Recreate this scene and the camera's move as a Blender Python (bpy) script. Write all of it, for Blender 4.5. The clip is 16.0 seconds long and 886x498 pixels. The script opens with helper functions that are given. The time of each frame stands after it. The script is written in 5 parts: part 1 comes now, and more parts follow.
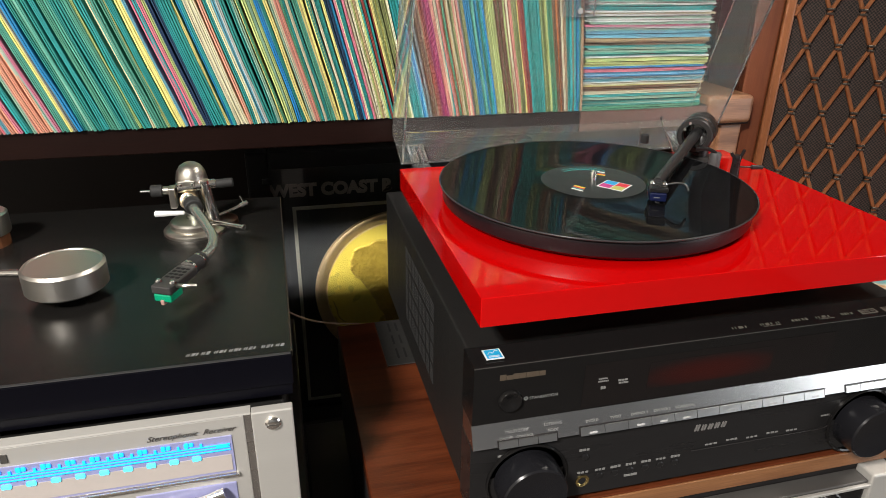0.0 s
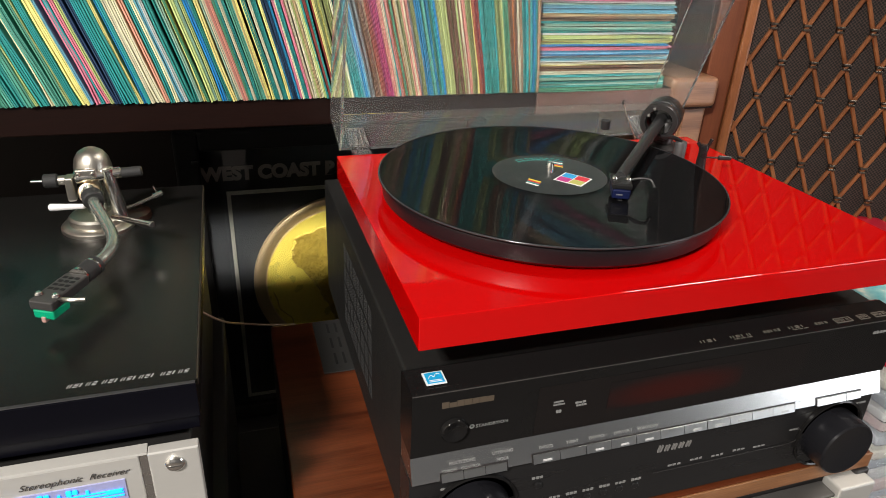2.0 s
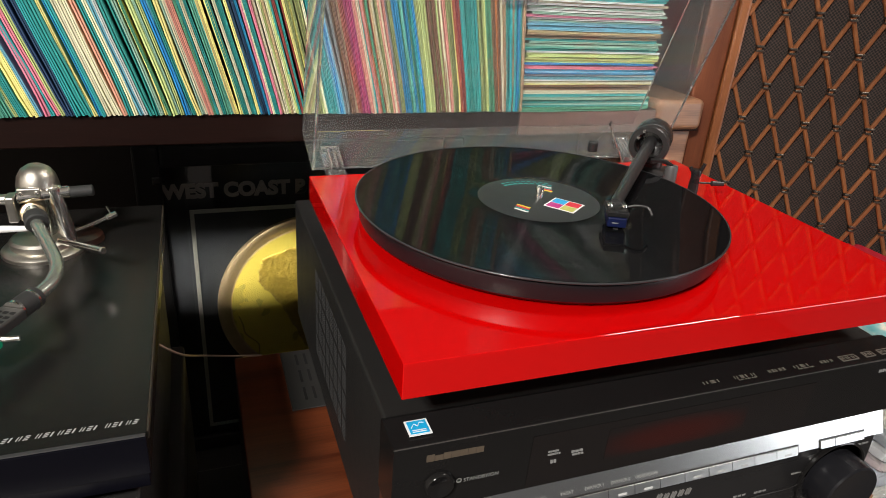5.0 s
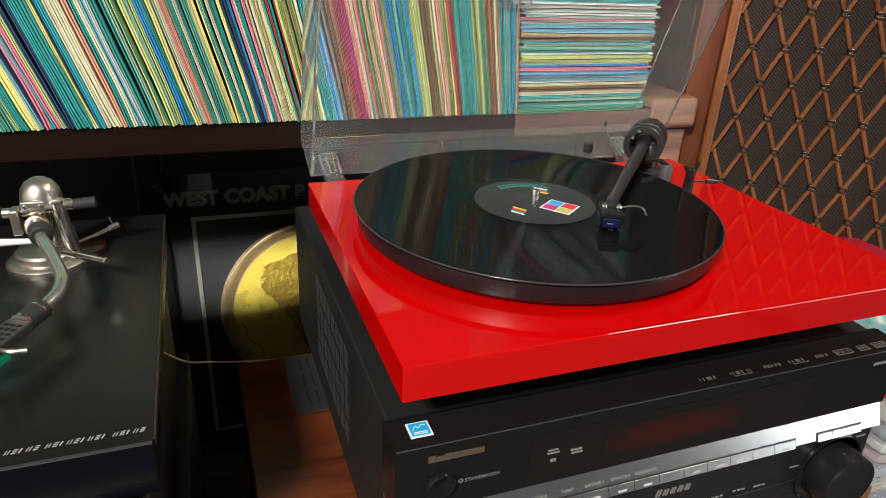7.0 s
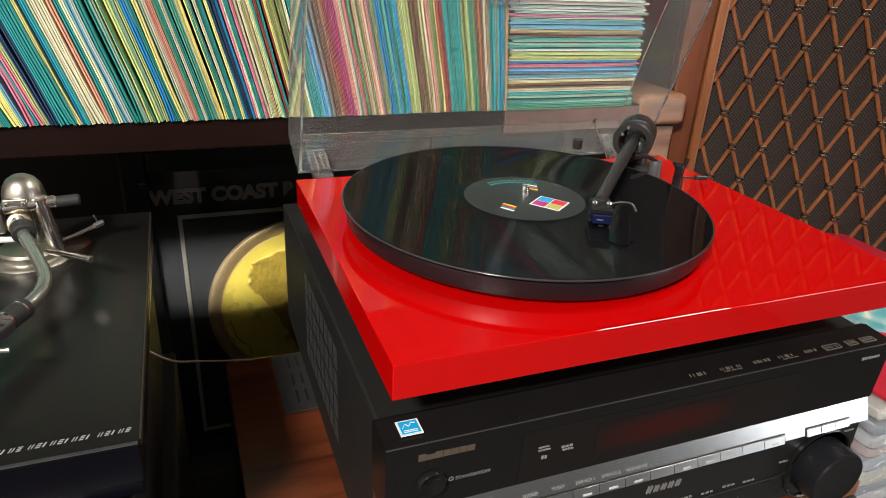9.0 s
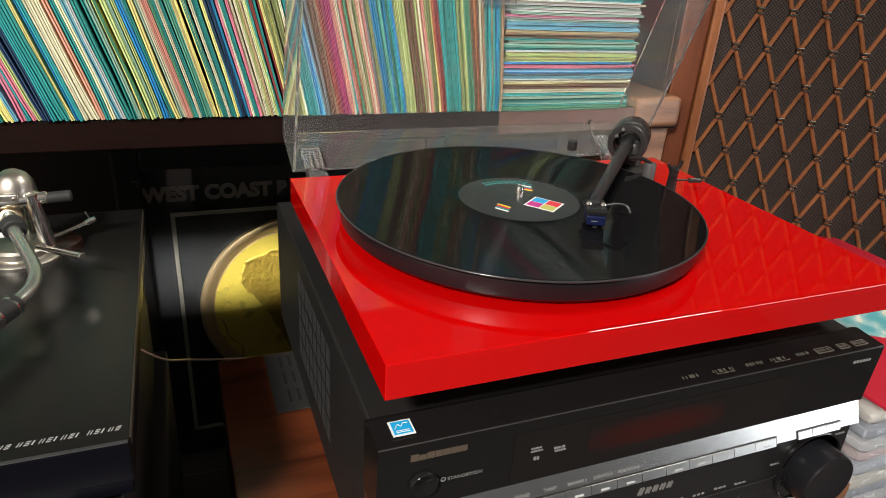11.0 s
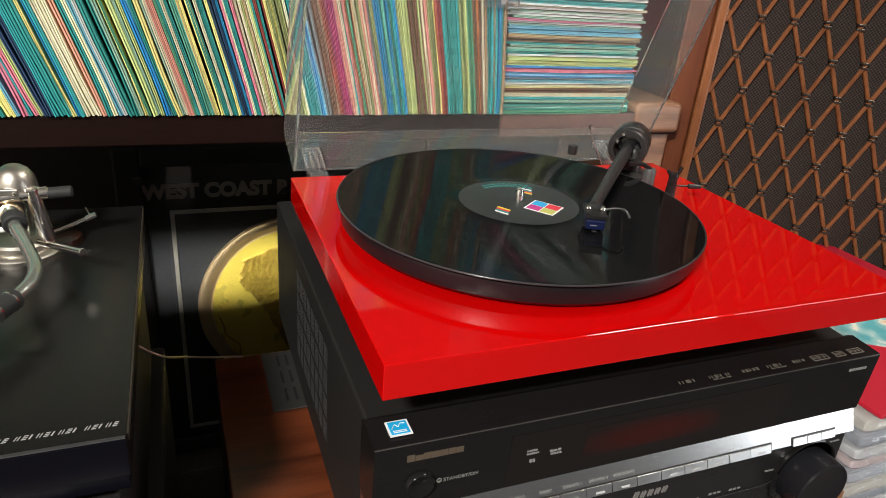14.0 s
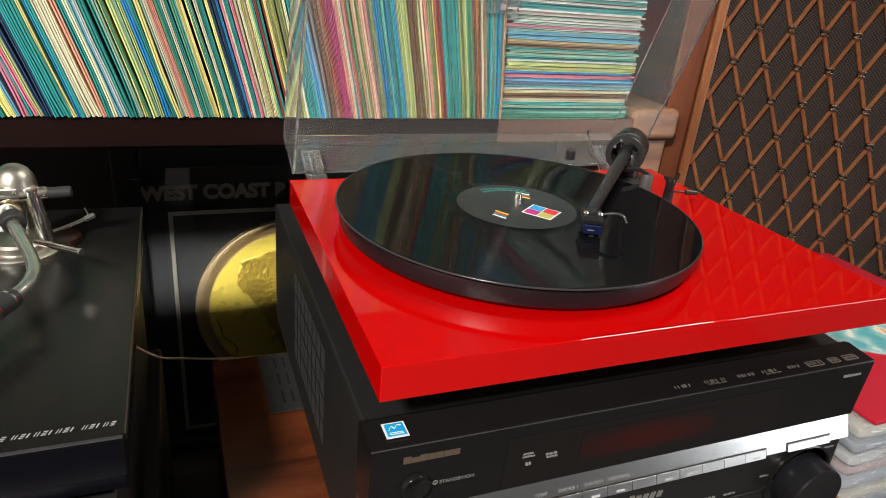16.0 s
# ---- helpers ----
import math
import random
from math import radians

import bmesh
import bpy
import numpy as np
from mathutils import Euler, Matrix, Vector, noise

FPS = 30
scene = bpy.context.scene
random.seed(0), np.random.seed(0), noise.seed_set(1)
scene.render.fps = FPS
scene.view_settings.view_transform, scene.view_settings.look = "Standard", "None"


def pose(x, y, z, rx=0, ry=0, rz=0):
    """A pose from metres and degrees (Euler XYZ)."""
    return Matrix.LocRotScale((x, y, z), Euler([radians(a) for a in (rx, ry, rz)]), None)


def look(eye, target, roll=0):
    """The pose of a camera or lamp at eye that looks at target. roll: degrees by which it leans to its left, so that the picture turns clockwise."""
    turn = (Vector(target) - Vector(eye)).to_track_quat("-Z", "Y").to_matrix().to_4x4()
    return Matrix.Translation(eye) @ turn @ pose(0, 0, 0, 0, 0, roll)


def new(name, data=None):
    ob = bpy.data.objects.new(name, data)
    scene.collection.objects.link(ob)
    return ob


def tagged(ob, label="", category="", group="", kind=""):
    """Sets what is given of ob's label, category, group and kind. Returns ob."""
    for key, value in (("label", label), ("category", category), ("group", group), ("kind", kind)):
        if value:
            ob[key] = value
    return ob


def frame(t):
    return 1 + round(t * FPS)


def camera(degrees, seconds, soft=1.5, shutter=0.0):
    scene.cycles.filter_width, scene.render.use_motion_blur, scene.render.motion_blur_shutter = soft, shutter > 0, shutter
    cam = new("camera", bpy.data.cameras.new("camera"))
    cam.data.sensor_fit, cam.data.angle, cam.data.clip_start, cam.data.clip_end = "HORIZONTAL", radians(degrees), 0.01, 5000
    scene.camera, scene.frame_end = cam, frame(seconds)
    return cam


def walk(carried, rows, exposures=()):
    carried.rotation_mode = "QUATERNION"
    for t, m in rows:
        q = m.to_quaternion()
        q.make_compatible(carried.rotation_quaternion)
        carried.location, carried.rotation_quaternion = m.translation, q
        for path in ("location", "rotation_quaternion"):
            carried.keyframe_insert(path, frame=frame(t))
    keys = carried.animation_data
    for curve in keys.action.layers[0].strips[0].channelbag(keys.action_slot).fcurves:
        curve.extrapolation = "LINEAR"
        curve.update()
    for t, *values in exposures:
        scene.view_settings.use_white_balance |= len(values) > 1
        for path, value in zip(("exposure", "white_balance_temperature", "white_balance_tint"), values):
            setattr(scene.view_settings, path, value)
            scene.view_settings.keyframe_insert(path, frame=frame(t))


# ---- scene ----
cam = camera(67.3, 16.0, soft=0.9)
PATH = [
    (0, (-0.1295, -0.3958, 1.2238), (0.3217, 1.3737, 0.4081), 0.87),
    (0.5, (-0.1201, -0.3711, 1.2175), (0.3757, 1.3640, 0.3552), 1.09),
    (1, (-0.1131, -0.3529, 1.2180), (0.4131, 1.3701, 0.3494), 1.83),
    (1.5, (-0.1018, -0.3428, 1.2160), (0.4372, 1.3699, 0.3351), 2.11),
    (2, (-0.0962, -0.3291, 1.2165), (0.4691, 1.3742, 0.3337), 2.66),
    (2.5, (-0.0961, -0.3084, 1.2099), (0.5098, 1.3722, 0.3108), 3.81),
    (3, (-0.1017, -0.2945, 1.2092), (0.5349, 1.3754, 0.3112), 4.00),
    (3.5, (-0.1015, -0.2894, 1.2071), (0.5476, 1.3756, 0.3090), 3.70),
    (4, (-0.0989, -0.2819, 1.1994), (0.5284, 1.3923, 0.3029), 3.14),
    (4.5, (-0.0943, -0.2769, 1.1993), (0.5516, 1.4083, 0.3374), 3.89),
    (5, (-0.0930, -0.2846, 1.2070), (0.5658, 1.4096, 0.3730), 4.35),
    (7.5, (-0.0919, -0.2907, 1.2134), (0.5631, 1.4039, 0.3772), 2.85),
    (8, (-0.0911, -0.2896, 1.2125), (0.5785, 1.4001, 0.3779), 3.15),
    (8.5, (-0.0910, -0.2890, 1.2121), (0.5865, 1.3975, 0.3774), 3.19),
    (9, (-0.0917, -0.2881, 1.2108), (0.5919, 1.3941, 0.3723), 3.31),
    (11.5, (-0.0916, -0.2869, 1.2095), (0.6157, 1.3869, 0.3737), 4.43),
    (12, (-0.0916, -0.2866, 1.2081), (0.6177, 1.3841, 0.3680), 4.83),
    (12.5, (-0.0920, -0.2870, 1.2080), (0.6157, 1.3818, 0.3629), 4.91),
    (13, (-0.0934, -0.2887, 1.2098), (0.6111, 1.3852, 0.3721), 5.20),
    (13.5, (-0.0934, -0.2891, 1.2105), (0.6081, 1.3892, 0.3791), 5.01),
    (14, (-0.0932, -0.2882, 1.2103), (0.6145, 1.3881, 0.3800), 5.10),
    (14.5, (-0.0930, -0.2872, 1.2091), (0.6172, 1.3865, 0.3755), 5.24),
    (15, (-0.0933, -0.2867, 1.2076), (0.6217, 1.3833, 0.3710), 5.51),
    (15.5, (-0.0935, -0.2870, 1.2090), (0.6272, 1.3841, 0.3795), 5.78),
    (16, (-0.0945, -0.2903, 1.2103), (0.6217, 1.3887, 0.3930), 5.69),
]
walk(cam, [(t, look(eye, target, roll)) for t, eye, target, roll in PATH])


# ---- world and light ----
world = bpy.data.worlds.new("world")
scene.world = world
world.use_nodes = True
world.node_tree.nodes["Background"].inputs[0].default_value = (1.0, 0.93, 0.85, 1)
world.node_tree.nodes["Background"].inputs[1].default_value = 0.05
scene.view_settings.exposure = 0.0


def area_lamp(x, y, z, size, watts, colour):
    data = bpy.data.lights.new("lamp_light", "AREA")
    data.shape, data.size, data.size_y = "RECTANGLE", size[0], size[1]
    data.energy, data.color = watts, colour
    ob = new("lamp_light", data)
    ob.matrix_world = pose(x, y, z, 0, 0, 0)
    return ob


area_lamp(1.25, 0.05, 2.38, (0.5, 0.5), 17, (1.0, 0.93, 0.84))
area_lamp(-1.15, -1.2, 2.38, (0.32, 0.32), 116, (1.0, 0.95, 0.89))
# unseen area lamp added at the east wall to brighten the silver strip
east_lamp = area_lamp(1.88, -1.25, 1.0, (0.8, 0.9), 13, (0.92, 0.96, 1.0))
east_lamp.matrix_world = pose(1.88, -1.25, 1.0, 0, 90, 0)


# ---- materials ----
def mat(name, base, rough=0.5, metal=0.0, scale=30.0, vary=0.12, bump=0.0, fine=400.0, coat=0.0, stretch=(1, 1, 1), rvary=0.15, spec=0.5):
    """A principled material with colour variation at two scales, uneven gloss and fine relief."""
    m = bpy.data.materials.new(name)
    m.use_nodes = True
    nt = m.node_tree
    b = nt.nodes["Principled BSDF"]
    tc = nt.nodes.new("ShaderNodeTexCoord")
    mp = nt.nodes.new("ShaderNodeMapping")
    mp.inputs["Scale"].default_value = stretch
    nt.links.new(tc.outputs["Object"], mp.inputs[0])
    n1 = nt.nodes.new("ShaderNodeTexNoise")
    n1.inputs["Scale"].default_value = scale
    n1.inputs["Detail"].default_value = 6
    n2 = nt.nodes.new("ShaderNodeTexNoise")
    n2.inputs["Scale"].default_value = fine
    n2.inputs["Detail"].default_value = 3
    nt.links.new(mp.outputs[0], n1.inputs[0])
    nt.links.new(mp.outputs[0], n2.inputs[0])
    mx = nt.nodes.new("ShaderNodeMix")
    mx.data_type = "RGBA"
    lo = [max(0, c * (1 - vary)) for c in base]
    hi = [min(1, c * (1 + vary)) for c in base]
    mx.inputs["A"].default_value = (*lo, 1)
    mx.inputs["B"].default_value = (*hi, 1)
    add = nt.nodes.new("ShaderNodeMath")
    add.operation = "MULTIPLY_ADD"
    add.inputs[1].default_value = 0.4
    nt.links.new(n2.outputs[0], add.inputs[0])
    sc = nt.nodes.new("ShaderNodeMath")
    sc.operation = "MULTIPLY"
    sc.inputs[1].default_value = 0.6
    nt.links.new(n1.outputs[0], sc.inputs[0])
    nt.links.new(sc.outputs[0], add.inputs[2])
    nt.links.new(add.outputs[0], mx.inputs["Factor"])
    nt.links.new(mx.outputs["Result"], b.inputs["Base Color"])
    rr = nt.nodes.new("ShaderNodeMapRange")
    rr.inputs["To Min"].default_value = max(0.02, rough * (1 - rvary))
    rr.inputs["To Max"].default_value = min(1, rough * (1 + rvary))
    nt.links.new(n1.outputs[0], rr.inputs[0])
    nt.links.new(rr.outputs[0], b.inputs["Roughness"])
    b.inputs["Metallic"].default_value = metal
    b.inputs["Coat Weight"].default_value = coat
    b.inputs["Coat Roughness"].default_value = 0.08
    b.inputs["Specular IOR Level"].default_value = spec
    if bump:
        bp = nt.nodes.new("ShaderNodeBump")
        bp.inputs["Strength"].default_value = bump
        bp.inputs["Distance"].default_value = 0.001
        nt.links.new(n2.outputs[0], bp.inputs["Height"])
        nt.links.new(bp.outputs[0], b.inputs["Normal"])
    return m


def wood(name, dark, light, axis=0, rough=0.4, coat=0.15, scale=9.0, spec=0.5):
    """Wood whose grain runs along one axis, with long streaks and fine pores."""
    m = bpy.data.materials.new(name)
    m.use_nodes = True
    nt = m.node_tree
    b = nt.nodes["Principled BSDF"]
    tc = nt.nodes.new("ShaderNodeTexCoord")
    mp = nt.nodes.new("ShaderNodeMapping")
    s = [scale * 6] * 3
    s[axis] = scale * 0.5
    mp.inputs["Scale"].default_value = s
    nt.links.new(tc.outputs["Object"], mp.inputs[0])
    n = nt.nodes.new("ShaderNodeTexNoise")
    n.inputs["Scale"].default_value = 1.0
    n.inputs["Detail"].default_value = 8
    n.inputs["Distortion"].default_value = 0.6
    nt.links.new(mp.outputs[0], n.inputs[0])
    mp2 = nt.nodes.new("ShaderNodeMapping")
    s2 = [900.0] * 3
    s2[axis] = 40.0
    mp2.inputs["Scale"].default_value = s2
    nt.links.new(tc.outputs["Object"], mp2.inputs[0])
    n2 = nt.nodes.new("ShaderNodeTexNoise")
    n2.inputs["Scale"].default_value = 1.0
    nt.links.new(mp2.outputs[0], n2.inputs[0])
    ramp = nt.nodes.new("ShaderNodeValToRGB")
    ramp.color_ramp.elements[0].position, ramp.color_ramp.elements[1].position = 0.3, 0.7
    ramp.color_ramp.elements[0].color = (*dark, 1)
    ramp.color_ramp.elements[1].color = (*light, 1)
    ad = nt.nodes.new("ShaderNodeMath")
    ad.operation = "MULTIPLY_ADD"
    ad.inputs[1].default_value = 0.3
    nt.links.new(n2.outputs[0], ad.inputs[0])
    ml = nt.nodes.new("ShaderNodeMath")
    ml.operation = "MULTIPLY"
    ml.inputs[1].default_value = 0.7
    nt.links.new(n.outputs[0], ml.inputs[0])
    nt.links.new(ml.outputs[0], ad.inputs[2])
    nt.links.new(ad.outputs[0], ramp.inputs[0])
    nt.links.new(ramp.outputs[0], b.inputs["Base Color"])
    b.inputs["Roughness"].default_value = rough
    b.inputs["Specular IOR Level"].default_value = spec
    b.inputs["Coat Weight"].default_value = coat
    b.inputs["Coat Roughness"].default_value = 0.2
    bp = nt.nodes.new("ShaderNodeBump")
    bp.inputs["Strength"].default_value = 0.15
    bp.inputs["Distance"].default_value = 0.0005
    nt.links.new(n2.outputs[0], bp.inputs["Height"])
    nt.links.new(bp.outputs[0], b.inputs["Normal"])
    return m


def glow(name, colour, strength):
    m = bpy.data.materials.new(name)
    m.use_nodes = True
    b = m.node_tree.nodes["Principled BSDF"]
    b.inputs["Base Color"].default_value = (*colour, 1)
    b.inputs["Emission Color"].default_value = (*colour, 1)
    b.inputs["Emission Strength"].default_value = strength
    return m


def clear(name, tint=(1, 1, 1), rough=0.03, ior=1.49, haze=0.0):
    """Clear plastic or glass; haze mixes in pale diffuse for dust, reflections and highlights."""
    m = bpy.data.materials.new(name)
    m.use_nodes = True
    nt = m.node_tree
    b = nt.nodes["Principled BSDF"]
    b.inputs["Base Color"].default_value = (*tint, 1)
    b.inputs["Roughness"].default_value = rough
    b.inputs["IOR"].default_value = ior
    b.inputs["Transmission Weight"].default_value = 1.0
    if haze:
        d = nt.nodes.new("ShaderNodeBsdfDiffuse")
        d.inputs[0].default_value = (0.8, 0.8, 0.8, 1)
        mx = nt.nodes.new("ShaderNodeMixShader")
        n = nt.nodes.new("ShaderNodeTexNoise")
        n.inputs["Scale"].default_value = 18
        n.inputs["Detail"].default_value = 5
        tc = nt.nodes.new("ShaderNodeTexCoord")
        nt.links.new(tc.outputs["Object"], n.inputs[0])
        rr = nt.nodes.new("ShaderNodeMapRange")
        rr.inputs["To Min"].default_value = haze * 0.6
        rr.inputs["To Max"].default_value = haze * 1.4
        nt.links.new(n.outputs[0], rr.inputs[0])
        nt.links.new(rr.outputs[0], mx.inputs[0])
        nt.links.new(b.outputs[0], mx.inputs[1])
        nt.links.new(d.outputs[0], mx.inputs[2])
        nt.links.new(mx.outputs[0], nt.nodes["Material Output"].inputs[0])
    return m


def vinyl(name):
    """Black grooved vinyl: gloss stretched across the grooves, fine concentric relief."""
    m = bpy.data.materials.new(name)
    m.use_nodes = True
    nt = m.node_tree
    b = nt.nodes["Principled BSDF"]
    b.inputs["Base Color"].default_value = (0.0045, 0.0045, 0.005, 1)
    b.inputs["Roughness"].default_value = 0.2
    b.inputs["Anisotropic"].default_value = 0.6
    b.inputs["Specular IOR Level"].default_value = 0.065
    tg = nt.nodes.new("ShaderNodeTangent")
    tg.direction_type, tg.axis = "RADIAL", "Z"
    nt.links.new(tg.outputs[0], b.inputs["Tangent"])
    tc = nt.nodes.new("ShaderNodeTexCoord")
    sp = nt.nodes.new("ShaderNodeVectorMath")
    sp.operation = "LENGTH"
    nt.links.new(tc.outputs["Object"], sp.inputs[0])
    n = nt.nodes.new("ShaderNodeTexNoise")
    n.noise_dimensions = "1D"
    n.inputs["Scale"].default_value = 900
    n.inputs["Detail"].default_value = 4
    nt.links.new(sp.outputs["Value"], n.inputs["W"])
    rr = nt.nodes.new("ShaderNodeMapRange")
    rr.inputs["To Min"].default_value = 0.012
    rr.inputs["To Max"].default_value = 0.040
    nt.links.new(n.outputs[0], rr.inputs[0])
    nt.links.new(rr.outputs[0], b.inputs["Roughness"])
    tracks = nt.nodes.new("ShaderNodeTexNoise")
    tracks.noise_dimensions = "1D"
    tracks.inputs["Scale"].default_value = 170
    tracks.inputs["Detail"].default_value = 3
    nt.links.new(sp.outputs["Value"], tracks.inputs["W"])
    gloss = nt.nodes.new("ShaderNodeMapRange")
    gloss.inputs["From Min"].default_value, gloss.inputs["From Max"].default_value = 0.3, 0.7
    gloss.inputs["To Min"].default_value, gloss.inputs["To Max"].default_value = 0.030, 0.070
    nt.links.new(tracks.outputs[0], gloss.inputs[0])
    nt.links.new(gloss.outputs[0], b.inputs["Specular IOR Level"])
    g = nt.nodes.new("ShaderNodeBsdfAnisotropic")
    g.inputs["Color"].default_value = (0.9, 0.9, 0.9, 1)
    g.inputs["Roughness"].default_value = 0.3
    g.inputs["Anisotropy"].default_value = 0.92
    nt.links.new(tg.outputs[0], g.inputs["Tangent"])
    mx = nt.nodes.new("ShaderNodeMixShader")
    mx.inputs[0].default_value = 0.0016
    nt.links.new(b.outputs[0], mx.inputs[1])
    nt.links.new(g.outputs[0], mx.inputs[2])
    nt.links.new(mx.outputs[0], nt.nodes["Material Output"].inputs[0])
    return m


def paper(name, base):
    """Coloured sleeve paper: each sleeve a little lighter or darker, each sheet too, with scuffed edges."""
    m = bpy.data.materials.new(name)
    m.use_nodes = True
    nt = m.node_tree
    b = nt.nodes["Principled BSDF"]
    info = nt.nodes.new("ShaderNodeObjectInfo")
    geo = nt.nodes.new("ShaderNodeNewGeometry")
    tc = nt.nodes.new("ShaderNodeTexCoord")
    n = nt.nodes.new("ShaderNodeTexNoise")
    n.inputs["Scale"].default_value = 90
    n.inputs["Detail"].default_value = 5
    nt.links.new(tc.outputs["Object"], n.inputs[0])
    total = None
    for source, low, high in ((info.outputs["Random"], 0.64, 1.08), (geo.outputs["Random Per Island"], 0.84, 1.14), (n.outputs[0], 0.8, 1.25)):
        rr = nt.nodes.new("ShaderNodeMapRange")
        rr.inputs["To Min"].default_value, rr.inputs["To Max"].default_value = low, high
        nt.links.new(source, rr.inputs[0])
        if total is None:
            total = rr.outputs[0]
        else:
            mu = nt.nodes.new("ShaderNodeMath")
            mu.operation = "MULTIPLY"
            nt.links.new(total, mu.inputs[0])
            nt.links.new(rr.outputs[0], mu.inputs[1])
            total = mu.outputs[0]
    hs = nt.nodes.new("ShaderNodeHueSaturation")
    hs.inputs["Color"].default_value = (*base, 1)
    nt.links.new(total, hs.inputs["Value"])
    hue = nt.nodes.new("ShaderNodeMapRange")
    hue.inputs["To Min"].default_value, hue.inputs["To Max"].default_value = 0.485, 0.515
    nt.links.new(info.outputs["Random"], hue.inputs[0])
    nt.links.new(hue.outputs[0], hs.inputs["Hue"])
    nt.links.new(hs.outputs[0], b.inputs["Base Color"])
    b.inputs["Roughness"].default_value = 0.75
    return m


COLOURS = {
    "teal": (0.025, 0.33, 0.31), "deep_teal": (0.015, 0.20, 0.21), "green": (0.08, 0.30, 0.17), "sea_green": (0.10, 0.40, 0.30),
    "blue": (0.012, 0.25, 0.50), "sky": (0.16, 0.46, 0.60), "navy": (0.014, 0.05, 0.12), "yellow": (0.88, 0.78, 0.28), "cream": (0.80, 0.76, 0.52),
    "lime": (0.55, 0.64, 0.24), "olive": (0.26, 0.31, 0.11), "pink": (0.80, 0.24, 0.34), "magenta": (0.42, 0.03, 0.13), "salmon": (0.78, 0.34, 0.25),
    "red": (0.34, 0.06, 0.045), "brown": (0.20, 0.10, 0.05), "tan": (0.44, 0.31, 0.17), "orange": (0.55, 0.16, 0.05), "white": (0.76, 0.80, 0.78), "grey": (0.20, 0.22, 0.22), "mint": (0.34, 0.56, 0.44),
}
PAPER = {name: paper("sleeve_paper_" + name, c) for name, c in COLOURS.items()}
M_RED = mat("red_lacquer", (0.53, 0.0012, 0.0015), 0.035, 0, 12, 0.09, 0.0, 1500, spec=0.6)
M_BLACK = mat("black_satin", (0.022, 0.020, 0.020), 0.38, 0, 25, 0.3, 0.04, 900)
M_GLOSS = mat("black_gloss", (0.0095, 0.009, 0.009), 0.1, 0, 25, 0.3, 0.0, 900, spec=0.20)
M_KNOB = mat("black_knob", (0.010, 0.010, 0.012), 0.24, 0.0, 40, 0.3, 0.02, 900, spec=0.28)
M_TICK = mat("pale_button_mark", (0.48, 0.48, 0.475), 0.5, 0, 60, 0.05)
M_BTN = mat("silver_button", (0.66, 0.66, 0.65), 0.30, 1.0, 60, 0.1, 0.03, 900)
M_STEEL_BLACK = mat("black_sheet_steel", (0.015, 0.0145, 0.014), 0.5, 0, 60, 0.3, 0.25, 2500, spec=0.25)
M_FASCIA = mat("black_brushed_fascia", (0.015, 0.0145, 0.015), 0.28, 0.0, 40, 0.3, 0.05, 800, stretch=(0.1, 1, 1), spec=0.3)
M_RUBBER = mat("black_rubber", (0.02, 0.02, 0.02), 0.7, 0, 60, 0.2, 0.1, 900)
M_SILVER = mat("brushed_aluminium", (0.66, 0.66, 0.655), 0.27, 1.0, 60, 0.06, 0.012, 1800, stretch=(0.02, 1, 1))
M_FACE = mat("silver_faceplate", (0.62, 0.605, 0.57), 0.5, 0.55, 60, 0.05, 0.05, 1200, stretch=(0.05, 1, 1))
M_CHROME = mat("polished_metal", (0.86, 0.84, 0.80), 0.2, 1.0, 80, 0.08, 0.0, 900)
M_DULL = mat("dull_nickel", (0.54, 0.51, 0.455), 0.36, 1.0, 80, 0.3, 0.08, 900)
M_GREYTUBE = mat("grey_tube", (0.42, 0.45, 0.40), 0.25, 0.8, 60, 0.1, 0.0, 900)
M_PLATTER = mat("platter_rim", (0.012, 0.011, 0.013), 0.32, 0.3, 60, 0.2, 0.03, 1500)
M_VINYL = vinyl("grooved_vinyl")
M_LABEL = mat("label_paper", (0.022, 0.026, 0.026), 0.5, 0, 60, 0.3, 0.05, 900)
M_WALNUT = wood("walnut_case", (0.040, 0.008, 0.003), (0.155, 0.038, 0.013), 0, 0.32, 0.2, 9)
M_SHELF = wood("dark_shelf_wood", (0.005, 0.0016, 0.0012), (0.015, 0.0045, 0.0028), 0, 0.5, 0.0, 7, 0.15)
M_SHELFMID = wood("lit_shelf_wood", (0.056, 0.024, 0.016), (0.14, 0.068, 0.046), 0, 0.45, 0.1, 7)
M_SHELFEND = wood("worn_shelf_wood", (0.12, 0.050, 0.025), (0.34, 0.17, 0.09), 0, 0.4, 0.2, 7)
M_CAB = wood("speaker_wood", (0.078, 0.019, 0.007), (0.165, 0.050, 0.019), 2, 0.38, 0.15, 7)
M_LATH = wood("lattice_wood", (0.14, 0.042, 0.013), (0.30, 0.110, 0.037), 2, 0.4, 0.2, 12)
M_WALL = mat("dark_panelling", (0.020, 0.014, 0.012), 0.6, 0, 6, 0.3, 0.1, 300)
M_PLASTER = mat("room_plaster", (0.68, 0.64, 0.57), 0.85, 0, 4, 0.08, 0.1, 200)
M_SOUTH = mat("unseen_wall_grey", (0.15, 0.15, 0.155), 0.6, 0, 5, 0.3, 0.1, 200)
M_CARPET = mat("carpet", (0.078, 0.066, 0.058), 0.95, 0, 8, 0.25, 0.4, 300)
M_ACRYLIC = clear("clear_acrylic", (0.85, 0.86, 0.86), 0.02, 1.38, 0.030)
M_HINGE = clear("clear_hinge_plastic", (0.98, 0.99, 0.99), 0.03, 1.55, 0.05)
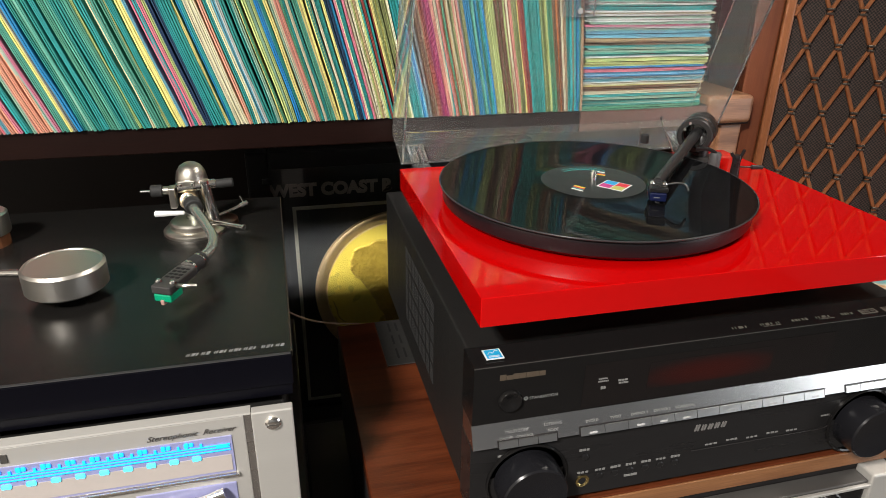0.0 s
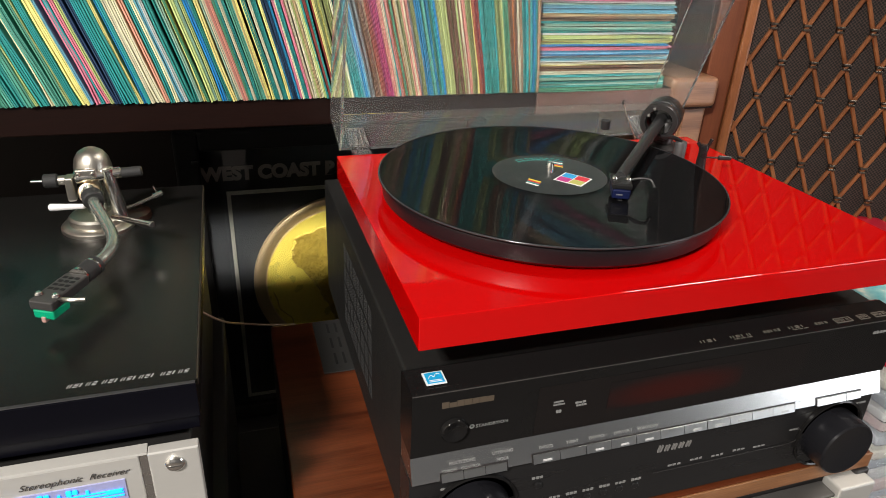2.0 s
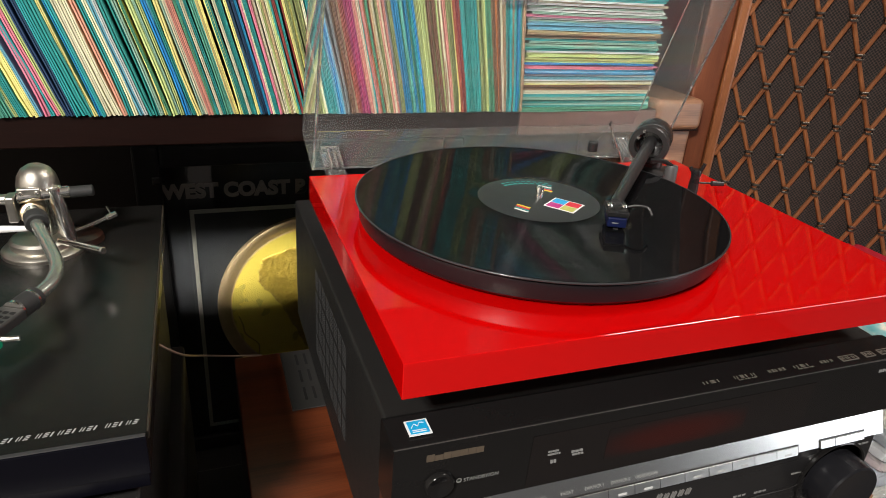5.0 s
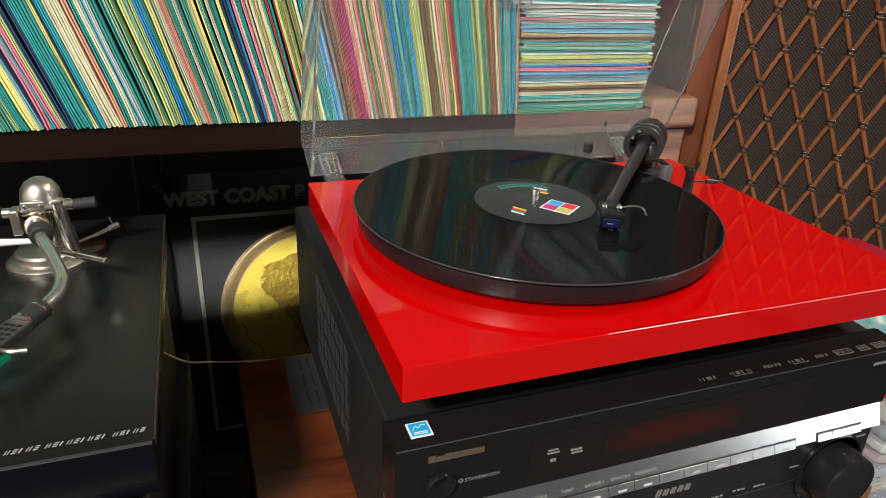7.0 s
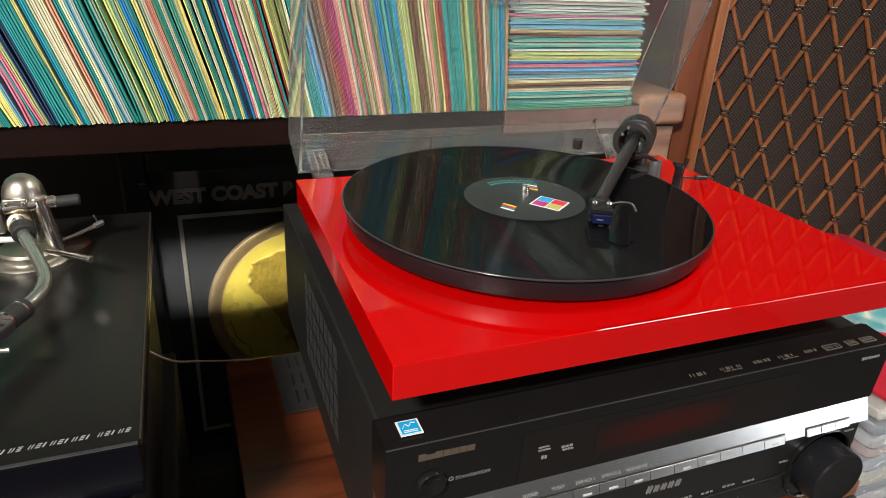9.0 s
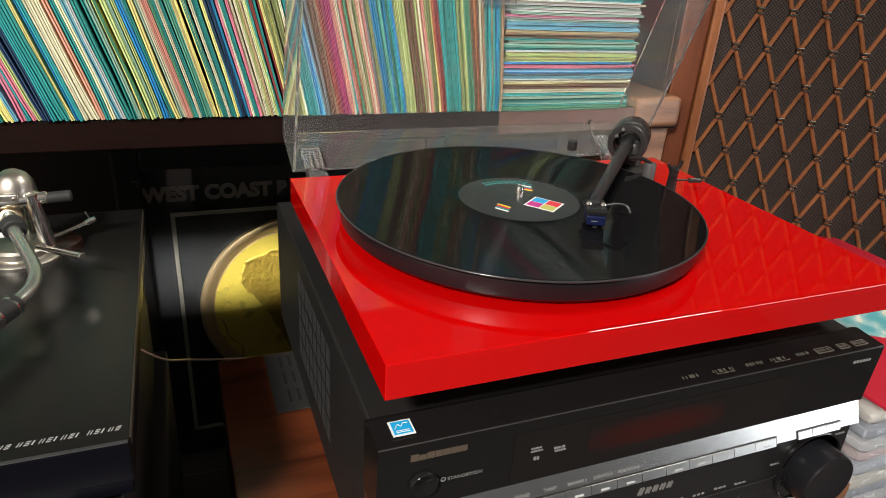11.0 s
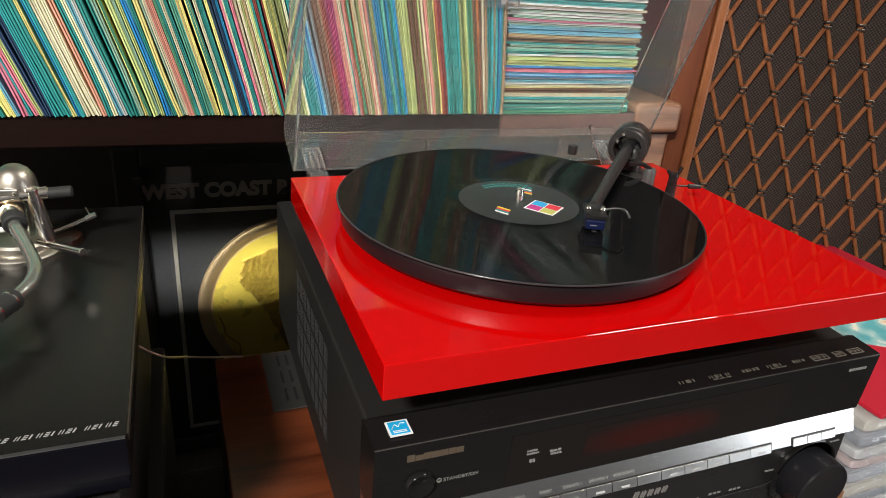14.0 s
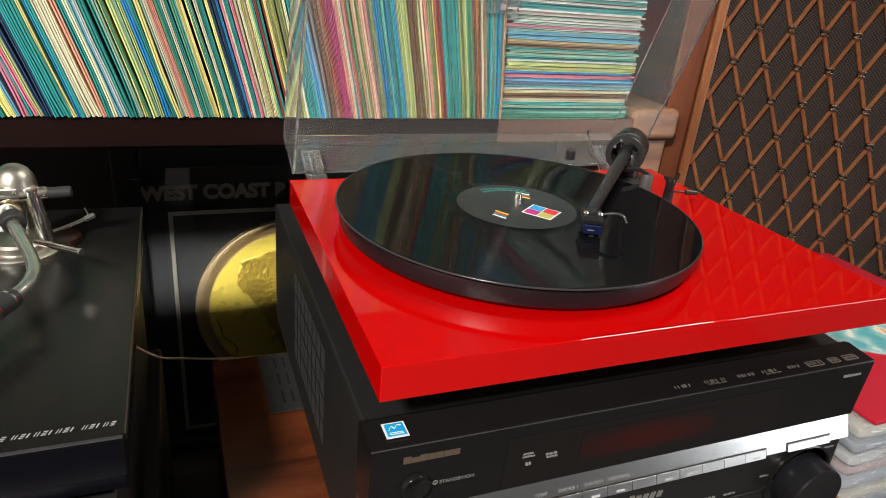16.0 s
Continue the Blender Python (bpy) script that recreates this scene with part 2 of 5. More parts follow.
M_PLASTIC = clear("plastic_film", (0.97, 0.98, 1.0), 0.04, 1.56, 0.09)
film_nodes = M_PLASTIC.node_tree
film_noise = film_nodes.nodes.new("ShaderNodeTexNoise")
film_noise.inputs["Scale"].default_value = 38
film_noise.inputs["Detail"].default_value = 3
film_noise.inputs["Distortion"].default_value = 1.2
film_place = film_nodes.nodes.new("ShaderNodeTexCoord")
film_bump = film_nodes.nodes.new("ShaderNodeBump")
film_bump.inputs["Strength"].default_value = 0.7
film_bump.inputs["Distance"].default_value = 0.006
film_nodes.links.new(film_place.outputs["Object"], film_noise.inputs[0])
film_nodes.links.new(film_noise.outputs[0], film_bump.inputs["Height"])
film_nodes.links.new(film_bump.outputs[0], film_nodes.nodes["Principled BSDF"].inputs["Normal"])
M_WHITE = mat("white_ink", (0.8, 0.8, 0.8), 0.5, 0, 60, 0.04)
M_GREYINK = mat("grey_ink", (0.22, 0.22, 0.215), 0.5, 0, 60, 0.04)
M_GOLDINK = mat("bronze_badge", (0.30, 0.24, 0.18), 0.3, 0.8, 60, 0.1)
M_DARKINK = mat("dark_ink", (0.06, 0.055, 0.05), 0.5, 0, 60, 0.1)
M_CYANLIT = glow("cyan_scale_light", (0.01, 0.38, 1.0), 1.4)
M_CYANPALE = glow("pale_scale_light", (0.10, 0.70, 1.0), 1.0)
M_DIALGLASS = mat("dial_backing", (0.30, 0.31, 0.52), 0.25, 0, 30, 0.2)


# ---- mesh helpers ----
def thing(name, loc, label, category, group="", kind=""):
    ob = new(name)
    ob.location = loc
    ob.empty_display_size = 0.01
    return tagged(ob, label, category, group, kind)


def base_of(ob):
    p = Vector((0, 0, 0))
    while ob:
        p += ob.location
        ob = ob.parent
    return p


def part(name, bm, material, parent=None, label="", smooth=None):
    """Links a bmesh, given in world places, as one mesh object under a thing or a part."""
    if parent is not None:
        bmesh.ops.translate(bm, verts=bm.verts, vec=-base_of(parent))
    me = bpy.data.meshes.new(name)
    bmesh.ops.recalc_face_normals(bm, faces=bm.faces)
    if smooth is not None:
        for f in bm.faces:
            f.smooth = True
        lim = radians(smooth)
        for e in bm.edges:
            if len(e.link_faces) == 2 and e.calc_face_angle(0) > lim:
                e.smooth = False
    bm.to_mesh(me)
    bm.free()
    me.materials.append(material)
    ob = new(name, me)
    if parent is not None:
        ob.parent = parent
    if label:
        ob["label"] = label
    return ob


def solid(name, bm, material, label, category, group="", kind="", smooth=None):
    """A whole top-level thing of one mesh, with its origin at the middle of its base."""
    lo = Vector([min(v.co[i] for v in bm.verts) for i in range(3)])
    hi = Vector([max(v.co[i] for v in bm.verts) for i in range(3)])
    c = Vector(((lo.x + hi.x) / 2, (lo.y + hi.y) / 2, lo.z))
    bmesh.ops.translate(bm, verts=bm.verts, vec=-c)
    ob = part(name, bm, material, None, "", smooth)
    ob.location = c
    return tagged(ob, label, category, group, kind)


def box(x0, x1, y0, y1, z0, z1, bevel=0.0, bm=None, seg=2):
    own = bmesh.new()
    m = Matrix.Translation(((x0 + x1) / 2, (y0 + y1) / 2, (z0 + z1) / 2)) @ Matrix.Diagonal((x1 - x0, y1 - y0, z1 - z0, 1))
    bmesh.ops.create_cube(own, size=1, matrix=m)
    if bevel:
        bmesh.ops.bevel(own, geom=own.edges[:], offset=bevel, segments=seg, affect="EDGES", profile=0.5)
    return merge(bm, own)


def merge(bm, own):
    if bm is None:
        return own
    me = bpy.data.meshes.new("tmp")
    own.to_mesh(me)
    own.free()
    bm.from_mesh(me)
    bpy.data.meshes.remove(me)
    return bm


def turned(profile, origin, axis=(0, 0, 1), seg=48, bm=None):
    """A solid of revolution: profile rows of (radius, height along the axis)."""
    own = bmesh.new()
    q = Vector((0, 0, 1)).rotation_difference(Vector(axis).normalized()).to_matrix()
    o = Vector(origin)
    rings = []
    for r, h in profile:
        if r < 1e-6:
            rings.append([own.verts.new(o + q @ Vector((0, 0, h)))])
        else:
            rings.append([own.verts.new(o + q @ Vector((r * math.cos(2 * math.pi * k / seg), r * math.sin(2 * math.pi * k / seg), h))) for k in range(seg)])
    for a, b in zip(rings, rings[1:]):
        for k in range(seg):
            va, vb = [a[k % len(a)], a[(k + 1) % seg % len(a)]], [b[k % len(b)], b[(k + 1) % seg % len(b)]]
            vs = []
            for v in (va[0], va[1], vb[1], vb[0]):
                if v not in vs:
                    vs.append(v)
            if len(vs) > 2:
                own.faces.new(vs)
    for ring in (rings[0], rings[-1]):
        if len(ring) > 2 and profile[0] != profile[-1]:
            own.faces.new(ring)
    return merge(bm, own)


def rod(a, b, r, r2=None, seg=20, bm=None, round_=0.0):
    a, b = Vector(a), Vector(b)
    d = (b - a).length
    r2 = r if r2 is None else r2
    e = min(round_, r * 0.6, r2 * 0.6)
    prof = [(r - e, 0), (r, e), (r2, d - e), (r2 - e, d)] if e else [(r, 0), (r2, d)]
    return turned(prof, a, b - a, seg, bm)


def tube(points, r, seg=14, bm=None, smooth_steps=8):
    """A round tube through points, smoothed."""
    own = bmesh.new()
    pts = [Vector(p) for p in points]
    path = []
    ext = [pts[0] * 2 - pts[1]] + pts + [pts[-1] * 2 - pts[-2]]
    for i in range(1, len(ext) - 2):
        p0, p1, p2, p3 = ext[i - 1:i + 3]
        for k in range(smooth_steps):
            t = k / smooth_steps
            path.append(0.5 * ((2 * p1) + (p2 - p0) * t + (2 * p0 - 5 * p1 + 4 * p2 - p3) * t * t + (3 * p1 - p0 - 3 * p2 + p3) * t ** 3))
    path.append(pts[-1])
    rings, up = [], Vector((0.13, 0.2, 1)).normalized()
    for i, p in enumerate(path):
        d = (path[min(i + 1, len(path) - 1)] - path[max(i - 1, 0)]).normalized()
        s = d.cross(up).normalized()
        u = s.cross(d)
        rr = r(i / (len(path) - 1)) if callable(r) else r
        rings.append([own.verts.new(p + rr * (math.cos(2 * math.pi * k / seg) * s + math.sin(2 * math.pi * k / seg) * u)) for k in range(seg)])
    for a, b in zip(rings, rings[1:]):
        for k in range(seg):
            own.faces.new((a[k], a[(k + 1) % seg], b[(k + 1) % seg], b[k]))
    own.faces.new(rings[0])
    own.faces.new(rings[-1])
    return merge(bm, own)


def extruded(outline, x0, x1, bm=None):
    """An outline of (y, z) drawn out along x."""
    own = bmesh.new()
    a = [own.verts.new((x0, y, z)) for y, z in outline]
    b = [own.verts.new((x1, y, z)) for y, z in outline]
    own.faces.new(a)
    own.faces.new(b)
    for k in range(len(a)):
        own.faces.new((a[k], a[(k + 1) % len(a)], b[(k + 1) % len(a)], b[k]))
    return merge(bm, own)


def spun(bm, deg, centre, axis="Z"):
    bmesh.ops.rotate(bm, verts=bm.verts, cent=centre, matrix=Matrix.Rotation(radians(deg), 3, axis))
    return bm


def strokes(n, x, y, z, step, h, slant=0.0, t=0.0005, bm=None):
    """Small print that stands for n signs: plain thin strokes lying flat, in three plain shapes by turns."""
    bm = bmesh.new() if bm is None else bm
    for k in range(n):
        a, w = x + k * step, step * (0.58 + 0.08 * (k % 3))
        bars_ = (((0, t, 0, h), (w - t, w, 0, h)), ((0, w, 0, t), (0, w, h - t, h), (0, w, h * 0.5 - t / 2, h * 0.5 + t / 2)), ((0, t * 1.6, 0, h),))[k % 3]
        for u0, u1, v0, v1 in bars_:
            own = box(a + u0, a + u1, y + v0, y + v1, z - 0.0004, z)
            for v in own.verts:
                v.co.x += (v.co.y - y) * slant
            merge(bm, own)
    return bm


def lettering(name, words, m, size, material, parent, shear=0.0, depth=0.0001):
    """Raised words in the built-in font, as a mesh; m places their lower left corner."""
    cu = bpy.data.curves.new(name, "FONT")
    cu.body, cu.size, cu.shear, cu.extrude = words, size, shear, depth
    ob = new(name, cu)
    cu.materials.append(material)
    ob.parent = parent
    ob.matrix_local = Matrix.Translation(-base_of(parent)) @ m
    return ob


# ---- room ----
def slab(name, b, material, label, category="wall"):
    return solid(name, box(*b), material, label, category, kind="structure")


slab("floor", (-2.6, 1.9, -2.8, 0.9, -0.05, 0.0), M_CARPET, "brown carpeted floor of the listening room", "floor")
slab("ceiling", (-2.6, 1.9, -2.8, 0.9, 2.45, 2.5), M_PLASTER, "plain off-white plaster ceiling", "ceiling")
slab("wall_north", (-2.6, 1.9, 0.80, 0.9, 0.0, 2.45), M_WALL, "dark panelled wall behind the shelves")
# south and east walls are unseen, kept dark to steer reflections and bounce
slab("wall_south", (-2.6, 1.9, -2.9, -2.8, 0.0, 2.45), M_SOUTH, "unseen dark grey wall, toned for what the gloss reflects")
slab("wall_east", (1.9, 2.0, -2.8, 0.9, 0.0, 2.45), M_SOUTH, "unseen dark grey wall, toned for what the gloss reflects")
slab("wall_west", (-2.7, -2.6, -2.8, 0.9, 0.0, 2.45), M_PLASTER, "plain beige plaster wall")

# assumed stands that carry the equipment, abutting to keep light out of the gap, and the low bench behind them
stand = thing("equipment_stand", (0.18, 0.2, 0), "black wooden stand under the stacked receivers", "stand")
part("top", box(-0.129, 0.46, 0.0, 0.36, 0.60, 0.63, 0.003), M_BLACK, stand)
part("side_panel", box(-0.129, -0.10, 0.0, 0.36, 0.0, 0.60, 0.002), M_BLACK, stand)
part("side_panel", box(0.43, 0.46, 0.0, 0.36, 0.0, 0.60, 0.002), M_BLACK, stand)
part("back_panel", box(-0.0995, 0.4295, 0.35, 0.36, 0.0, 0.5995), M_BLACK, stand)
stand = thing("equipment_stand", (-0.4, 0.2, 0), "black wooden stand under the silver receiver", "stand")
part("top", box(-0.66, -0.13, 0.03, 0.42, 0.735, 0.765, 0.003), M_BLACK, stand)
part("side_panel", box(-0.66, -0.63, 0.03, 0.42, 0.0, 0.735, 0.002), M_BLACK, stand)
part("side_panel", box(-0.16, -0.13, 0.03, 0.42, 0.0, 0.735, 0.002), M_BLACK, stand)
part("back_panel", box(-0.6295, -0.1605, 0.41, 0.42, 0.0, 0.7345), M_BLACK, stand)
bench = thing("low_bench", (0.05, 0.6, 0), "low black wooden bench behind the equipment", "bench")
part("top", box(-0.6, 0.45, 0.45, 0.80, 0.36, 0.385, 0.003), M_BLACK, bench)
for x in (-0.57, 0.42):
    part("leg", box(x - 0.02, x + 0.02, 0.5, 0.76, 0.0, 0.36, 0.003), M_BLACK, bench)


# ---- record shelf with seven-inch singles ----
shelf = thing("record_shelf", (-0.2, 0.5, 0.9), "dark wooden shelf board filled with seven-inch singles", "shelf")
part("shelf_board", box(-1.0, 0.527, 0.416, 0.64, 1.004, 1.034, 0.0012), M_SHELF, shelf)
# the board's brighter-lit right stretch, put into a lighter wood colour
part("worn_front", box(0.262, 0.4548, 0.4128, 0.4158, 1.0048, 1.0338, 0.0006), M_SHELFMID, shelf, "lighter brown front strip standing in for light on the board")
part("end_block", box(0.455, 0.529, 0.412, 0.64, 1.0055, 1.046, 0.008, seg=4), M_SHELFEND, shelf, "worn pale wooden shelf end")
part("upright", box(0.488, 0.524, 0.425, 0.64, 0.0, 1.0038, 0.003), M_SHELFEND, shelf)
part("back_panel", box(-1.0, 0.527, 0.64, 0.65, 1.008, 1.34, 0.001), M_SHELF, shelf)
part("upper_board", box(-1.0, 0.527, 0.416, 0.64, 1.30, 1.325, 0.003), M_SHELF, shelf)
part("upright", box(-1.02, -1.0, 0.416, 0.65, 0.0, 1.325, 0.003), M_SHELF, shelf)


def sleeve_mesh(seed, size=0.18):
    """A paper sleeve: two thin sheets, a little bowed, parted at the open edge, with worn corners."""
    r = random.Random(seed)
    bm = bmesh.new()
    bow, kink = r.uniform(-0.0009, 0.0009), r.uniform(-0.0004, 0.0004)
    for s in (-1, 1):
        t0, t1 = s * 0.00010, s * (0.00102 + 0.0002 * r.random())
        ys = [0.0, 0.003, size]
        zs = [0.0, 0.02, 0.045, 0.075, 0.11, 0.145, size]
        last = len(zs) - 1
        grid = {}
        for i, y in enumerate(ys):
            for j, z in enumerate(zs):
                u = z / size
                w = (bow * math.sin(math.pi * u) + kink * math.sin(2.7 * math.pi * u)) * (1 if i < 2 else 0.3) + (0.00025 * (r.random() - 0.5) if i == 0 else 0)
                nick = 0.0022 * r.random() if i == 0 and j in (0, last) else 0.0006 * r.random() * (i == 0)
                flare = s * 0.00015 * (i == 0) * r.random()
                for k, x in enumerate((t0, t1)):
                    grid[i, j, k] = bm.verts.new((x + w + flare - (s * 0.0003 if i == 0 and k else 0), y + nick, z + (0.001 * r.random() if j == 0 else 0)))
        for i in range(2):
            for j in range(last):
                for k in range(2):
                    bm.faces.new((grid[i, j, k], grid[i + 1, j, k], grid[i + 1, j + 1, k], grid[i, j + 1, k]))
        for j in range(last):
            bm.faces.new((grid[0, j, 0], grid[0, j, 1], grid[0, j + 1, 1], grid[0, j + 1, 0]))
        for i in range(2):
            bm.faces.new((grid[i, 0, 0], grid[i, 0, 1], grid[i + 1, 0, 1], grid[i + 1, 0, 0]))
    bmesh.ops.recalc_face_normals(bm, faces=bm.faces)
    return bm


def sleeve_set(material):
    made = []
    for k in range(6):
        bm = sleeve_mesh(k)
        me = bpy.data.meshes.new("record_sleeve")
        bm.to_mesh(me)
        bm.free()
        me.materials.append(material)
        made.append(me)
    return made


SLEEVE_MESHES = {name: sleeve_set(m) for name, m in PAPER.items()}
# the mix of sleeve colours along the shelf: where each stretch ends, and what stands in it
STRETCHES = (
    (0.244, "blue teal tan blue"), (0.232, "tan brown cream tan orange"), (0.215, "green teal brown lime olive green"), (0.202, "yellow lime teal olive"),
    (0.188, "teal red olive cream green"), (0.174, "yellow tan salmon cream olive"), (0.158, "olive lime brown tan lime"), (0.145, "lime mint green lime"),
    (0.130, "teal green sea_green blue"), (0.119, "blue teal blue olive"), (0.104, "cream grey brown olive salmon"), (0.094, "red orange green tan"),
    (0.083, "salmon cream olive brown teal salmon"), (0.075, "blue magenta teal grey"), (0.060, "brown red teal tan brown"), (0.048, "blue olive teal sky grey"),
    (0.036, "teal sea_green grey teal"), (0.020, "yellow lime cream lime olive"), (0.006, "blue white teal yellow red"), (-0.010, "cream green yellow tan lime green"),
    (-0.024, "teal sky teal pink white"), (-0.034, "navy teal blue navy"), (-0.046, "cream yellow red teal cream"), (-0.060, "teal teal sea_green teal yellow cream"),
    (-0.078, "teal sea_green cream teal green"), (-0.088, "salmon red cream yellow"), (-0.104, "blue teal sky yellow"), (-0.120, "green teal lime red cream mint"),
    (-0.140, "teal mint salmon yellow teal cream"), (-0.152, "white sky teal teal mint"), (-0.165, "pink salmon teal cream mint"), (-0.180, "cream yellow lime teal pink"),
    (-0.196, "yellow teal blue yellow lime"), (-0.212, "navy blue lime teal"), (-0.226, "blue pink sky teal"), (-0.245, "lime teal yellow green sky cream"),
    (-0.30, "teal sea_green mint blue teal teal lime cream"), (-0.36, "teal grey mint teal blue yellow sea_green"), (-9, "salmon pink teal mint salmon sky"),
)


def sleeve_colours(x, r):
    """A colour that stands at this place of the shelf."""
    return r.choice(next(names for edge, names in STRETCHES if x > edge).split())


rnd = random.Random(5)
x, run, colour = 0.2605, 0, "teal"
while x > -0.47:
    if run <= 0:
        colour = sleeve_colours(x, rnd)
        if -0.2 < x < 0.02 and rnd.random() < 0.14:
            colour = rnd.choice(("cream", "yellow", "mint", "lime"))
        run = rnd.choice((1, 1, 1, 2, 2)) if "teal" in colour or "green" in colour else 1
    run -= 1
    ob = new("seven_inch_single", rnd.choice(SLEEVE_MESHES[colour]))
    lean = 5.0 + 3.0 * min(1, (0.2615 - x) / 0.03) + 9.5 * min(1, (0.26 - x) / 0.42) + 4.0 * max(0, (-0.16 - x) / 0.3) + rnd.uniform(-0.35, 0.35)
    wide = rnd.choice((0.85, 1.0, 1.05, 1.15, 1.4)) * (1.0 + 0.75 * min(1, max(0, (0.0 - x) / 0.16)))
    ob.matrix_world = Matrix.Translation((x, 0.4085 + rnd.uniform(0, 0.0034), 1.0342 + rnd.uniform(0, 0.0012))) @ Matrix.Rotation(radians(-lean), 4, "Y") @ Matrix.Rotation(radians(rnd.uniform(-0.8, 0.8)), 4, "Z") @ Matrix.Rotation(radians(rnd.uniform(-0.5, 0.5)), 4, "X") @ Matrix.Diagonal((wide, 1, 1, 1))
    tagged(ob, "seven-inch single in a paper sleeve leaning on the shelf", "record", "singles on the shelf")
    x -= 0.00230 * wide
LAYERS = (
    (1.050, "teal mint brown green"), (1.058, "green cream teal mint"), (1.066, "red brown red yellow"), (1.075, "cream white pink sky white"), (1.083, "blue sky blue"), (1.089, "pink blue white"),
    (1.101, "lime green yellow lime teal"), (1.116, "green teal sea_green mint mint white"), (1.124, "tan cream tan"), (1.135, "teal sky mint sky"), (1.143, "mint teal pink white"), (1.152, "pink mint white"), (9, "mint white teal cream"),
)
z = 1.0345
while z < 1.20:
    colour = rnd.choice(next(names for edge, names in LAYERS if z < edge).split())
    ob = new("seven_inch_single", rnd.choice(SLEEVE_MESHES[colour]))
    wide = rnd.choice((0.8, 0.9, 1.0, 1.15))
    z += 0.00125 * wide
    ob.matrix_world = Matrix.Translation((0.442 - 0.03 * (z - 1.034) + rnd.uniform(-0.005, 0.004), 0.411 + rnd.uniform(0, 0.005), z)) @ Matrix.Rotation(radians(-90), 4, "Y") @ Matrix.Rotation(radians(rnd.uniform(-0.8, 0.8)), 4, "X") @ Matrix.Diagonal((wide, 1, 1, 1))
    tagged(ob, "seven-inch single in a paper sleeve lying in the flat pile", "record", "singles in the flat pile")
    z += 0.00125 * wide


# ---- framed gold record behind ----
FY = 0.69
plaque = thing("framed_gold_record", (0.06, FY, 0.385), "framed gold record award in a black glazed frame", "framed record")
part("backing", box(-0.155, 0.275, FY, FY + 0.012, 0.39, 0.90), mat("black_mat_board", (0.026, 0.028, 0.031), 0.6, 0, 30, 0.2, 0.1, 700), plaque, "black mat board")
for b in ((-0.185, -0.150, FY - 0.012, FY + 0.02, 0.385, 0.925), (0.27, 0.305, FY - 0.012, FY + 0.02, 0.385, 0.925)):
    part("frame_side", box(*b, 0.004), M_STEEL_BLACK, plaque)
for b in ((-0.150, 0.27, FY - 0.012, FY + 0.02, 0.385, 0.415), (-0.150, 0.27, FY - 0.012, FY + 0.02, 0.895, 0.925)):
    part("frame_rail", box(*b, 0.004), M_STEEL_BLACK, plaque)
M_SILVERLINE = mat("silver_mat_line", (0.6, 0.58, 0.5), 0.35, 0.7, 60, 0.1)
for b in ((-0.117, -0.111, 0.428, 0.826), (0.231, 0.237, 0.428, 0.826), (-0.111, 0.231, 0.820, 0.826), (-0.111, 0.231, 0.428, 0.434)):
    part("mat_line", box(b[0], b[1], FY - 0.002, FY + 0.001, b[2], b[3], 0.0005), M_SILVERLINE, plaque)
M_GOLD = mat("gold_disc", (0.97, 0.77, 0.14), 0.28, 0.3, 20, 0.10, 0.03, 300)
M_GOLDRIM = mat("gold_disc_rim", (0.86, 0.66, 0.38), 0.33, 0.8, 30, 0.15, 0.02, 300)
M_MAP = mat("bronze_relief", (0.50, 0.36, 0.06), 0.40, 0.45, 40, 0.6, 1.0, 150)
M_MAP.node_tree.nodes["Bump"].inputs["Distance"].default_value = 0.004
disc = part("gold_record", turned([(0.152, 0), (0.1518, 0.0030), (0.1505, 0.0058), (0.1480, 0.0072), (0.1440, 0.0074), (0.1395, 0.0062), (0.1350, 0.0040), (0.1325, 0.0030), (0.131, 0.0036)], (0.063, FY, 0.655), (0, -1, 0), 96), M_GOLDRIM, plaque, "gold record with a bevelled rim", 30)
part("centre_field", turned([(0.131, 0.0032), (0.130, 0.0038), (0, 0.0038)], (0.063, FY, 0.655), (0, -1, 0), 96), M_GOLD, disc, "bright yellow gold field")
r = random.Random(3)
bm = bmesh.new()
shape = [(-0.080, 0.072), (-0.074, 0.088), (-0.02, 0.102), (0.05, 0.10), (0.055, 0.03), (0.06, -0.085), (0.02, -0.105), (-0.012, -0.085), (-0.030, -0.052), (-0.040, -0.020), (-0.062, 0.012), (-0.080, 0.036), (-0.086, 0.052)]
fine = []
for (ax, az), (bx, bz) in zip(shape, shape[1:] + shape[:1]):
    for k in range(5):
        fine.append((ax + (bx - ax) * k / 5 + r.uniform(-0.004, 0.004), az + (bz - az) * k / 5 + r.uniform(-0.003, 0.003)))
lo = [bm.verts.new((0.06 + px, FY - 0.0036, 0.655 + pz)) for px, pz in fine]
hi = [bm.verts.new((0.06 + px * 0.98, FY - 0.0052, 0.655 + pz * 0.98)) for px, pz in fine]
bm.faces.new(hi)
for k in range(len(lo)):
    bm.faces.new((lo[k], lo[(k + 1) % len(lo)], hi[(k + 1) % len(lo)], hi[k]))
part("relief_map", bm, M_MAP, disc, "dark bronze relief of a coastline")
bm = tube([(-0.058, FY - 0.0042, 0.640), (-0.052, FY - 0.0042, 0.622), (-0.050, FY - 0.0042, 0.608), (-0.040, FY - 0.0042, 0.596), (-0.030, FY - 0.0042, 0.585), (-0.029, FY - 0.0042, 0.572), (-0.030, FY - 0.0042, 0.560)], 0.0012, 6)
part("relief_line", bm, M_MAP, disc, "dark raised line")
M_FAINT = mat("embossed_letters", (0.40, 0.35, 0.31), 0.4, 0.3, 60, 0.2)
